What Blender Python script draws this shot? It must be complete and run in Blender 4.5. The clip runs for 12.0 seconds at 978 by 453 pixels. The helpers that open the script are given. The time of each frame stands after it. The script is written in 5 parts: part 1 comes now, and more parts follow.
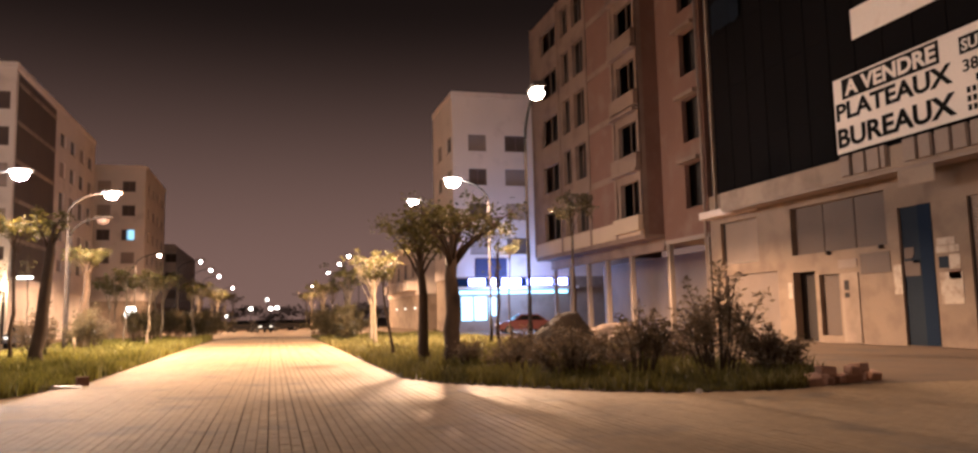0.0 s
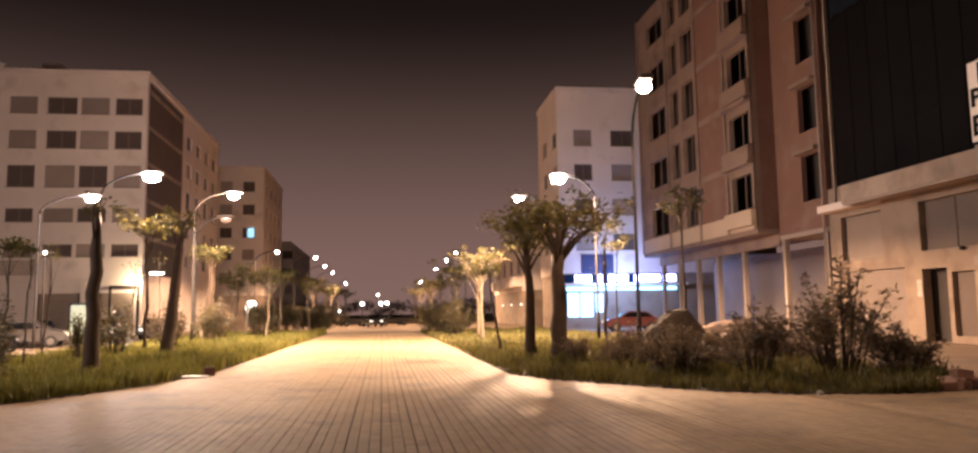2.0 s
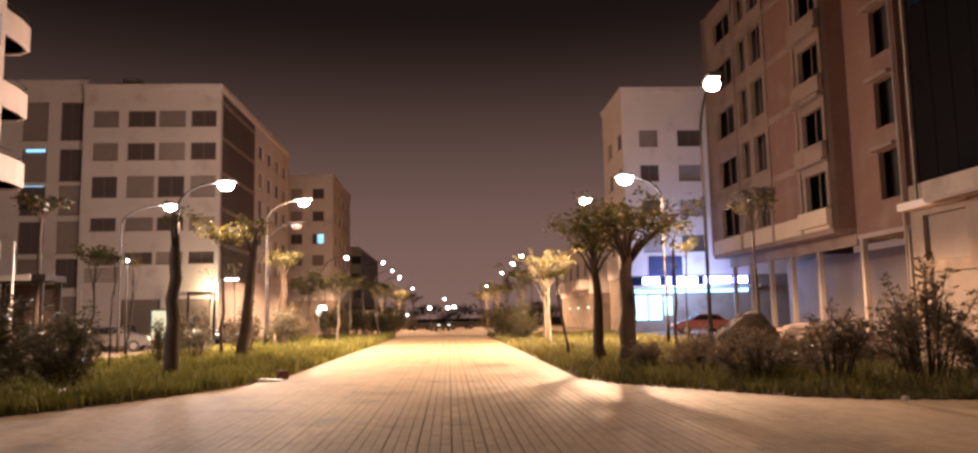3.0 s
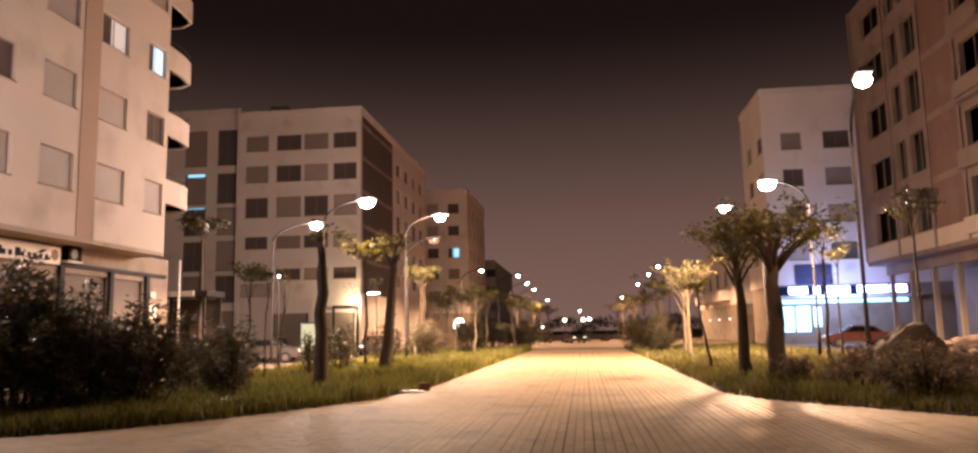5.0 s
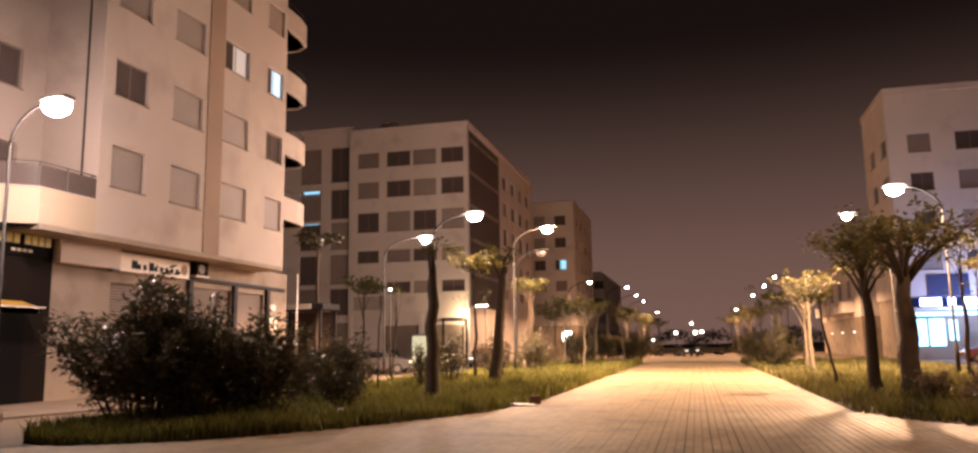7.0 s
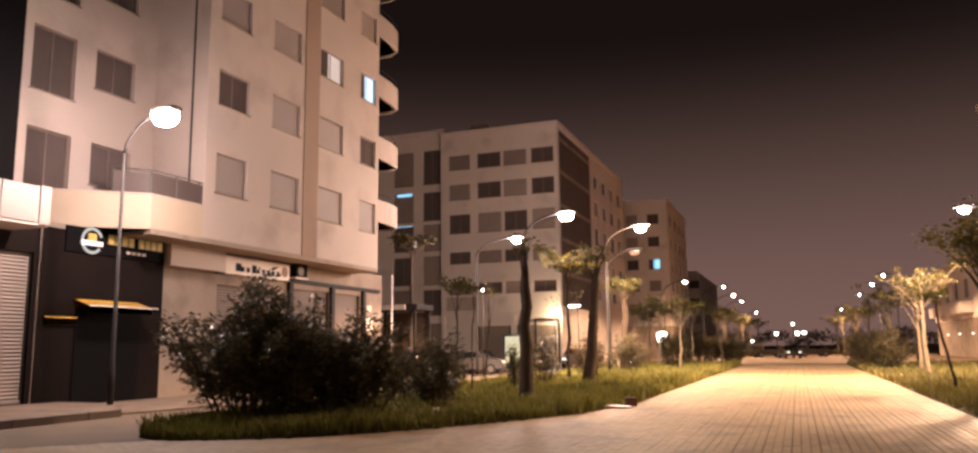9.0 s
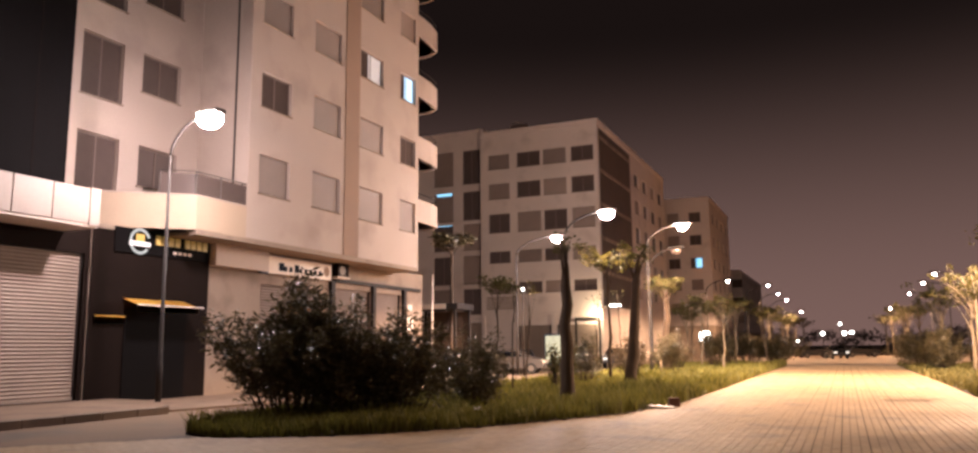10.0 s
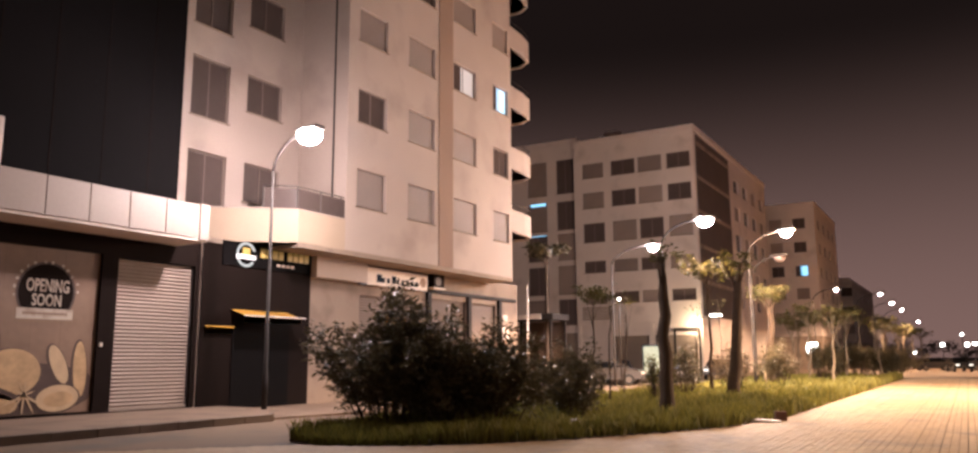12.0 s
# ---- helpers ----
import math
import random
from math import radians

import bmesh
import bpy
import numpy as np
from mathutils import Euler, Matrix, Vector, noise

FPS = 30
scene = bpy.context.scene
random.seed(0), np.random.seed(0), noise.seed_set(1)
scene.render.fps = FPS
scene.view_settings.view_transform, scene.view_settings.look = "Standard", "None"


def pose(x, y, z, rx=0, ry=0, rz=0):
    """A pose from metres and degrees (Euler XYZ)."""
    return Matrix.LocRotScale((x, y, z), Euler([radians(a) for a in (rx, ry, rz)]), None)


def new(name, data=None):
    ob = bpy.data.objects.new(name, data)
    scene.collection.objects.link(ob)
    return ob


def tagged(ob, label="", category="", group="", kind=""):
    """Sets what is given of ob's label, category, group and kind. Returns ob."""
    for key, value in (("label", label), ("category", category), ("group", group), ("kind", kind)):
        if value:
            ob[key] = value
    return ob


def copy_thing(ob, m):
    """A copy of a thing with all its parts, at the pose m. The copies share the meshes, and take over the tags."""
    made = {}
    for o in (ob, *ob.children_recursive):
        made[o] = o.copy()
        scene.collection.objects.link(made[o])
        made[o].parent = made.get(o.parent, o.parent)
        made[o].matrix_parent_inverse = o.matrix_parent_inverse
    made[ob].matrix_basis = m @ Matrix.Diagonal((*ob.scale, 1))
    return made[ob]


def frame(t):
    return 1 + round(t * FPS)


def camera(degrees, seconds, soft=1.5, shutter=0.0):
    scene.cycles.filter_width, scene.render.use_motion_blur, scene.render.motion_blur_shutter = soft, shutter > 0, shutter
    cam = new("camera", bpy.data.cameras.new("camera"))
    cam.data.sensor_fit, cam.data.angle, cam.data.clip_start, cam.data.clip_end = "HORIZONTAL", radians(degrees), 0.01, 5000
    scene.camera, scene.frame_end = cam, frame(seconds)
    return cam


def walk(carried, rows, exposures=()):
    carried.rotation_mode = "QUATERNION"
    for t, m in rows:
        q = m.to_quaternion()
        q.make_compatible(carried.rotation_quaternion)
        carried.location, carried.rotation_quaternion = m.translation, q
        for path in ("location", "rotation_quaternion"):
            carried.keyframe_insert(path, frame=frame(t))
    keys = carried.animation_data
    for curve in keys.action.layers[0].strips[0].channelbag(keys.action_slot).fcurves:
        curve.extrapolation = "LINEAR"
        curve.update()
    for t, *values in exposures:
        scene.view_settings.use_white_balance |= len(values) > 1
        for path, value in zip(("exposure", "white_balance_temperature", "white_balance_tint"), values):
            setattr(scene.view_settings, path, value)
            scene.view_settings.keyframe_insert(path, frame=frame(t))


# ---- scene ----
cam = camera(63.2, 12.0, soft=2.5)


def aim(x, y, z, pitch, roll, yaw):
    return pose(x, y, z, 90 + pitch, 0, yaw) @ pose(0, 0, 0, 0, 0, roll)


walk(cam, [
    (0.0, aim(0.000, 0.000, 1.500, 6.31, -1.30, -15.34)),
    (0.5, aim(-0.002, 0.010, 1.500, 6.13, -1.17, -14.18)),
    (1.0, aim(-0.007, 0.022, 1.500, 6.12, -1.12, -12.67)),
    (1.5, aim(-0.015, 0.036, 1.501, 6.15, -1.09, -10.98)),
    (2.0, aim(-0.024, 0.051, 1.502, 6.18, -0.87, -7.72)),
    (2.5, aim(-0.036, 0.068, 1.504, 6.34, -0.90, -4.78)),
    (3.0, aim(-0.050, 0.085, 1.506, 6.51, -1.14, -3.00)),
    (3.5, aim(-0.065, 0.104, 1.508, 6.75, -1.17, 0.45)),
    (3.7, aim(-0.072, 0.112, 1.509, 6.86, -1.18, 1.60)),
    (5.3, aim(-0.128, 0.180, 1.518, 7.72, -1.26, 7.58)),
    (5.5, aim(-0.135, 0.189, 1.519, 7.80, -1.26, 8.25)),
    (6.0, aim(-0.154, 0.212, 1.522, 7.95, -1.14, 9.96)),
    (6.5, aim(-0.173, 0.235, 1.524, 8.30, -1.03, 12.61)),
    (7.0, aim(-0.192, 0.259, 1.527, 8.60, -0.98, 14.30)),
    (7.5, aim(-0.210, 0.282, 1.529, 8.76, -0.93, 16.48)),
    (7.7, aim(-0.217, 0.292, 1.530, 8.80, -0.91, 17.19)),
    (9.3, aim(-0.268, 0.368, 1.533, 8.71, -0.73, 21.65)),
    (9.5, aim(-0.274, 0.377, 1.533, 8.71, -0.71, 22.17)),
    (10.0, aim(-0.286, 0.400, 1.533, 8.71, -0.61, 23.79)),
    (10.5, aim(-0.296, 0.422, 1.532, 8.74, -0.52, 25.29)),
    (11.0, aim(-0.304, 0.444, 1.530, 8.88, -0.40, 27.57)),
    (11.5, aim(-0.309, 0.465, 1.527, 9.14, -0.37, 29.45)),
    (12.0, aim(-0.312, 0.485, 1.524, 9.52, -0.38, 30.66)),
], exposures=[(0.0, 2.16, 5750, 10), (2.0, 2.26, 5750, 10), (3.5, 2.20, 5850, 11), (5.5, 2.0, 6050, 12), (7.5, 1.9, 6150, 13), (9.5, 2.02, 5750, 12), (12.0, 2.18, 5550, 11)])

# ---- night sky and lamps' light ----
world = bpy.data.worlds.new("night_sky")
scene.world = world
world.use_nodes = True
_n, _l = world.node_tree.nodes, world.node_tree.links
_bg = _n["Background"]
_tc, _sep, _ramp = _n.new("ShaderNodeTexCoord"), _n.new("ShaderNodeSeparateXYZ"), _n.new("ShaderNodeValToRGB")
_l.new(_tc.outputs["Generated"], _sep.inputs[0])
_l.new(_sep.outputs["Z"], _ramp.inputs[0])
_ramp.color_ramp.elements[0].color = (0.050, 0.0275, 0.0205, 1)
_ramp.color_ramp.interpolation = "EASE"
_ramp.color_ramp.elements[1].position = 0.38
_ramp.color_ramp.elements[1].color = (0.0024, 0.0014, 0.0011, 1)
_l.new(_ramp.outputs[0], _bg.inputs["Color"])
_bg.inputs["Strength"].default_value = 1.0

WARM = (1.0, 0.58, 0.30)
PALE = (1.0, 0.70, 0.62)
ORANGE = (1.0, 0.53, 0.28)


def light(name, x, y, z, watts, colour, radius=0.14, cone=0.0):
    """A lamp's light: all round, or cut off above by its housing when a cone is given."""
    data = bpy.data.lights.new(name, "SPOT" if cone else "POINT")
    data.energy, data.color, data.shadow_soft_size = watts, colour, radius
    if cone:
        data.spot_size, data.spot_blend = radians(cone), 0.2
    ob = new(name, data)
    ob.location = (x, y, z)
    return ob


# ---- materials ----
def mat(name, colour, rough=0.8, var=0.25, scale=0.7, fine=14.0, bump=0.15, metal=0.0, stain=None, stain_at=0.6, per=0.0, island=0.0,
        emit=0.0, clear=0.0, spec=0.5, thin=0.0):
    """A surface with slow blotches, fine grain and a little relief."""
    m = bpy.data.materials.new(name)
    m.use_nodes = True
    n, l = m.node_tree.nodes, m.node_tree.links
    p = n["Principled BSDF"]
    tc = n.new("ShaderNodeTexCoord")

    def noise_at(s, detail):
        t = n.new("ShaderNodeTexNoise")
        t.inputs["Scale"].default_value, t.inputs["Detail"].default_value = s, detail
        l.new(tc.outputs["Object"], t.inputs["Vector"])
        return t.outputs["Fac"]

    def math_node(op, a, b):
        q = n.new("ShaderNodeMath")
        q.operation = op
        for k, v in enumerate((a, b)):
            if isinstance(v, (int, float)):
                q.inputs[k].default_value = v
            else:
                l.new(v, q.inputs[k])
        return q.outputs[0]

    slow, grain = noise_at(scale, 4), noise_at(fine, 3)
    f = math_node("ADD", math_node("MULTIPLY", slow, 2 * var), math_node("MULTIPLY", grain, var))
    f = math_node("ADD", f, 1 - 1.5 * var)
    if per:
        info = n.new("ShaderNodeObjectInfo")
        f = math_node("ADD", f, math_node("MULTIPLY", math_node("SUBTRACT", info.outputs["Random"], 0.5), per))
    if island:
        geo = n.new("ShaderNodeNewGeometry")
        f = math_node("ADD", f, math_node("MULTIPLY", math_node("SUBTRACT", geo.outputs["Random Per Island"], 0.5), island))
    mix = n.new("ShaderNodeVectorMath")
    mix.operation = "SCALE"
    mix.inputs[0].default_value = colour
    l.new(f, mix.inputs["Scale"])
    out = mix.outputs[0]
    if stain:
        ramp = n.new("ShaderNodeMapRange")
        ramp.inputs["From Min"].default_value, ramp.inputs["From Max"].default_value = stain_at - 0.1, stain_at + 0.1
        l.new(noise_at(scale * 2.3, 6), ramp.inputs["Value"])
        mx = n.new("ShaderNodeMix")
        mx.data_type = "RGBA"
        l.new(ramp.outputs[0], mx.inputs["Factor"])
        l.new(out, mx.inputs["A"])
        mx.inputs["B"].default_value = (*stain, 1)
        out = mx.outputs["Result"]
    l.new(out, p.inputs["Base Color"])
    p.inputs["Roughness"].default_value, p.inputs["Metallic"].default_value = rough, metal
    p.inputs["Coat Weight"].default_value, p.inputs["Specular IOR Level"].default_value = clear, spec
    if emit:
        l.new(out, p.inputs["Emission Color"])
        p.inputs["Emission Strength"].default_value = emit
    if thin:
        tr, ms = n.new("ShaderNodeBsdfTranslucent"), n.new("ShaderNodeMixShader")
        l.new(out, tr.inputs["Color"])
        ms.inputs[0].default_value = thin
        l.new(p.outputs[0], ms.inputs[1])
        l.new(tr.outputs[0], ms.inputs[2])
        l.new(ms.outputs[0], n["Material Output"].inputs["Surface"])
    if bump:
        b = n.new("ShaderNodeBump")
        b.inputs["Strength"].default_value, b.inputs["Distance"].default_value = bump, 0.02
        l.new(grain, b.inputs["Height"])
        l.new(b.outputs[0], p.inputs["Normal"])
    return m


def glow(name, colour, strength):
    m = bpy.data.materials.new(name)
    m.use_nodes = True
    p = m.node_tree.nodes["Principled BSDF"]
    p.inputs["Base Color"].default_value = (0.8, 0.8, 0.8, 1)
    p.inputs["Emission Color"].default_value = (*colour, 1)
    p.inputs["Emission Strength"].default_value = strength
    return m


M_ASPHALT = mat("dusty_asphalt", (0.20, 0.133, 0.078), 0.85, 0.3, 0.25, 40, 0.3, stain=(0.13, 0.10, 0.075), stain_at=0.62)
M_PAVER = mat("concrete_paver", (0.42, 0.293, 0.158), 0.68, 0.22, 0.35, 30, 0.3, per=0.16, island=0.16, stain=(0.19, 0.155, 0.115), stain_at=0.66)
M_JOINT = mat("sandy_joint", (0.085, 0.06, 0.036), 0.95, 0.3, 2, 60, 0.4)
M_KERB = mat("kerb_concrete", (0.18, 0.135, 0.10), 0.85, 0.25, 0.9, 25, 0.3, per=0.2)
M_WALK = mat("sidewalk_concrete", (0.22, 0.15, 0.10), 0.88, 0.28, 0.5, 20, 0.25, stain=(0.145, 0.098, 0.065))
M_SOIL = mat("soil", (0.055, 0.040, 0.026), 0.95, 0.4, 0.8, 20, 0.6)
M_GRASS = mat("grass", (0.165, 0.155, 0.028), 0.75, 0.4, 0.35, 6, 0, island=0.7, thin=0.3)
M_DRYGRASS = mat("dry_grass", (0.145, 0.128, 0.032), 0.8, 0.4, 0.35, 6, 0, island=0.7, thin=0.2)
M_LEAF = mat("leaf", (0.09, 0.08, 0.018), 0.6, 0.3, 1.0, 8, 0, island=0.6, thin=0.3)
M_BUSHLEAF = mat("oleander_leaf", (0.095, 0.078, 0.036), 0.33, 0.3, 1.0, 8, 0, island=0.7, thin=0.22)
M_DRYLEAF = mat("dusty_leaf", (0.15, 0.11, 0.066), 0.65, 0.3, 1.0, 8, 0, island=0.7, thin=0.2)
M_BARK = mat("bark", (0.065, 0.043, 0.027), 0.95, 0.4, 3, 22, 0.8)
M_WHITEBARK = mat("limewashed_bark", (0.21, 0.165, 0.11), 0.95, 0.35, 3, 22, 0.6)
M_RENDER = mat("pale_render", (0.64, 0.54, 0.47), 0.88, 0.16, 0.22, 18, 0.12, stain=(0.50, 0.41, 0.35), stain_at=0.66)
M_FLATS = mat("beige_render", (0.45, 0.36, 0.30), 0.9, 0.17, 0.18, 16, 0.14, stain=(0.36, 0.28, 0.23), stain_at=0.62)
M_PILASTER = mat("brown_render", (0.30, 0.20, 0.14), 0.88, 0.18, 0.3, 18, 0.12)
M_SLATBROWN = mat("brown_slat_panel", (0.09, 0.059, 0.042), 0.7, 0.25, 0.6, 12, 0.1)
M_CREAM = mat("cream_render", (0.446, 0.338, 0.240), 0.85, 0.14, 0.4, 18, 0.1)
M_GREYR = mat("grey_render", (0.29, 0.22, 0.165), 0.9, 0.28, 0.35, 16, 0.2, stain=(0.20, 0.145, 0.108), stain_at=0.58)
M_BRICK = mat("raw_brickwork", (0.155, 0.082, 0.058), 0.95, 0.25, 0.25, 9, 0.4, stain=(0.18, 0.115, 0.085), stain_at=0.62)
M_RAWCONC = mat("raw_concrete", (0.27, 0.21, 0.17), 0.9, 0.25, 0.3, 14, 0.25, stain=(0.24, 0.19, 0.16))
M_BLACKCLAD = mat("black_cladding", (0.006, 0.005, 0.005), 0.75, 0.3, 0.3, 12, 0.03, spec=0.04)
M_DARKPANEL = mat("dark_shopfront_panel", (0.012, 0.0075, 0.006), 0.75, 0.3, 0.6, 12, 0.05, spec=0.04)
M_WHITEPANEL = mat("composite_panel", (0.37, 0.295, 0.245), 0.5, 0.15, 0.3, 10, 0.03, stain=(0.30, 0.23, 0.18), stain_at=0.7)
M_SHUTTER = mat("galvanised_shutter", (0.29, 0.225, 0.18), 0.55, 0.2, 0.8, 10, 0.05, metal=0.25)
M_BEIGESHUT = mat("beige_painted_shutter", (0.194, 0.148, 0.119), 0.7, 0.2, 0.8, 10, 0.05)
M_GLASS = mat("dark_window_glass", (0.10, 0.075, 0.065), 0.12, 0.15, 0.5, 3, 0)
M_BLIND = mat("roller_blind", (0.28, 0.215, 0.18), 0.6, 0.15, 0.6, 8, 0.05, per=0.35)
M_FRAME = mat("brown_window_frame", (0.14, 0.10, 0.08), 0.5, 0.2, 1, 10, 0.05)
# near-black backing: the shade of unlit rooms put into the colour
M_ROOMSHADE = mat("painted_room_shade", (0.03, 0.022, 0.018), 0.9, 0.3, 0.5, 6, 0.05)
M_STEEL = mat("galvanised_steel", (0.16, 0.14, 0.125), 0.65, 0.2, 2, 20, 0.05, metal=0.6)
M_DARKSTEEL = mat("dark_painted_steel", (0.028, 0.023, 0.020), 0.7, 0.2, 2, 20, 0.05, spec=0.2)
M_WHITE = mat("white_vinyl", (0.80, 0.70, 0.60), 0.6, 0.10, 0.5, 8, 0.03, stain=(0.72, 0.60, 0.50), stain_at=0.7)
M_BLACK = mat("black_print", (0.010, 0.009, 0.008), 0.85, 0.1, 2, 8, 0, spec=0.1)
M_BLUE = mat("blue_painted_metal", (0.005, 0.013, 0.030), 0.75, 0.2, 0.6, 10, 0.05, spec=0.1)
M_BLUEGREY = mat("blue_grey_door_panel", (0.016, 0.023, 0.034), 0.75, 0.25, 0.6, 10, 0.05, spec=0.1)
M_PAPER = mat("sun_faded_paper", (0.42, 0.35, 0.28), 0.85, 0.3, 1.5, 12, 0.05, stain=(0.25, 0.18, 0.13), stain_at=0.6)
M_YELLOW = mat("yellow_canvas", (0.70, 0.42, 0.06), 0.8, 0.15, 1.5, 20, 0.1)
# gold colour with a faint added glow, as if lamplight reached it
M_GOLD = mat("gold_sign_face", (0.52, 0.36, 0.09), 0.4, 0.15, 1.5, 10, 0, emit=0.03)
M_RUBBLE = mat("broken_brick", (0.50, 0.31, 0.22), 0.95, 0.3, 4, 30, 0.5, per=0.4, island=0.4)
M_PLASTIC = mat("white_plastic", (0.7, 0.66, 0.6), 0.5, 0.12, 5, 20, 0.2)
M_TYRE = mat("tyre_rubber", (0.02, 0.02, 0.02), 0.9, 0.2, 8, 40, 0.2)
M_CARDARK = mat("dark_car_paint", (0.025, 0.024, 0.026), 0.25, 0.1, 0.5, 8, 0, clear=0.6)
M_CARGREY = mat("grey_car_paint", (0.10, 0.09, 0.085), 0.3, 0.1, 0.5, 8, 0, metal=0.3, clear=0.6)
M_CARRED = mat("red_car_paint", (0.085, 0.022, 0.02), 0.35, 0.1, 0.5, 8, 0, clear=0.6)
M_CARGLASS = mat("car_glass", (0.012, 0.012, 0.013), 0.08, 0.1, 1, 3, 0)
M_LAMP = glow("lamp_lens", (1.0, 0.86, 0.74), 100)
M_LAMPDIM = glow("dim_lamp_lens", (1.0, 0.80, 0.58), 42)
M_LAMPHIGH = glow("strong_lamp_lens", (1.0, 0.86, 0.76), 240)
M_COOL = glow("cool_lit_room", (0.22, 0.60, 0.82), 0.34)
M_COOLDIM = glow("dim_lit_room", (0.42, 0.55, 0.62), 0.035)
M_SIGNBLUE = glow("blue_lit_sign", (0.28, 0.30, 1.0), 5.0)
M_SIGNCYAN = glow("cyan_lit_shopfront", (0.28, 0.66, 1.0), 1.0)
M_SIGNWHITE = glow("white_lit_sign", (1.0, 0.90, 0.72), 3.0)
M_TAIL = glow("headlight_lens", (1.0, 0.88, 0.7), 0.4)


# ---- building helpers ----
def world_of(ob):
    if ob.parent is None:
        return ob.matrix_basis.copy()
    return world_of(ob.parent) @ ob.matrix_parent_inverse @ ob.matrix_basis


def mesh_of(name, bm, material):
    me = bpy.data.meshes.new(name)
    bm.to_mesh(me)
    bm.free()
    me.materials.append(material)
    return me


def put(name, me, parent, m=None, label=""):
    """A mesh object under a thing or a part; m is its pose in the world."""
    ob = new(name, me)
    if parent is not None:
        ob.parent = parent
        ob.matrix_parent_inverse = world_of(parent).inverted()
    ob.matrix_basis = m or Matrix()
    return tagged(ob, label)


def part(name, bm, material, parent, label="", m=None):
    return put(name, mesh_of(name, bm, material), parent, m, label)


def thing(name, label, category, x=0.0, y=0.0, z=0.0, group="", kind=""):
    ob = new(name)
    ob.empty_display_size = 0.2
    ob.matrix_basis = pose(x, y, z)
    return tagged(ob, label, category, group, kind)


def bx(bm, x0, x1, y0, y1, z0, z1, bevel=0.0):
    v = [bm.verts.new(c) for c in ((x0, y0, z0), (x1, y0, z0), (x1, y1, z0), (x0, y1, z0), (x0, y0, z1), (x1, y0, z1), (x1, y1, z1), (x0, y1, z1))]
    fs = [bm.faces.new([v[k] for k in q]) for q in ((3, 2, 1, 0), (4, 5, 6, 7), (0, 1, 5, 4), (1, 2, 6, 5), (2, 3, 7, 6), (3, 0, 4, 7))]
    if bevel:
        es = {e for q in fs for e in q.edges}
        bmesh.ops.bevel(bm, geom=list(es), offset=bevel, segments=1, affect="EDGES")
    return bm


def box(x0, x1, y0, y1, z0, z1, bevel=0.0):
    return bx(bmesh.new(), x0, x1, y0, y1, z0, z1, bevel)


def tube(bm, pts, radii, n=8, rough=0.0, rng=None):
    """A tapered tube through points, closed at both ends."""
    rings = []
    pts = [Vector(p) for p in pts]
    for k, p in enumerate(pts):
        d = (pts[min(k + 1, len(pts) - 1)] - pts[max(k - 1, 0)]).normalized()
        a = d.cross(Vector((0.31, 0.87, 0.2))).normalized()
        b = d.cross(a)
        ring = []
        for j in range(n):
            w = 2 * math.pi * j / n
            r = radii[k] * (1 + (rng.uniform(-rough, rough) if rng else 0))
            ring.append(bm.verts.new(p + r * (math.cos(w) * a + math.sin(w) * b)))
        rings.append(ring)
    for r0, r1 in zip(rings, rings[1:]):
        for j in range(n):
            f = bm.faces.new((r0[j], r0[(j + 1) % n], r1[(j + 1) % n], r1[j]))
            f.smooth = True
    bm.faces.new(list(reversed(rings[0])))
    bm.faces.new(rings[-1])
    return bm


def facing(x, y, z, side):
    """The pose of a facade: local x runs along it to the right, y goes into it, z up. side: where it looks to."""
    turn = {"E": ((0, -1, 0), (1, 0, 0)), "W": ((0, 1, 0), (-1, 0, 0)), "S": ((1, 0, 0), (0, 1, 0))}[side]
    m = Matrix(((turn[0][0], turn[0][1], 0, x), (turn[1][0], turn[1][1], 0, y), (0, 0, 1, z), (0, 0, 0, 1)))
    return m


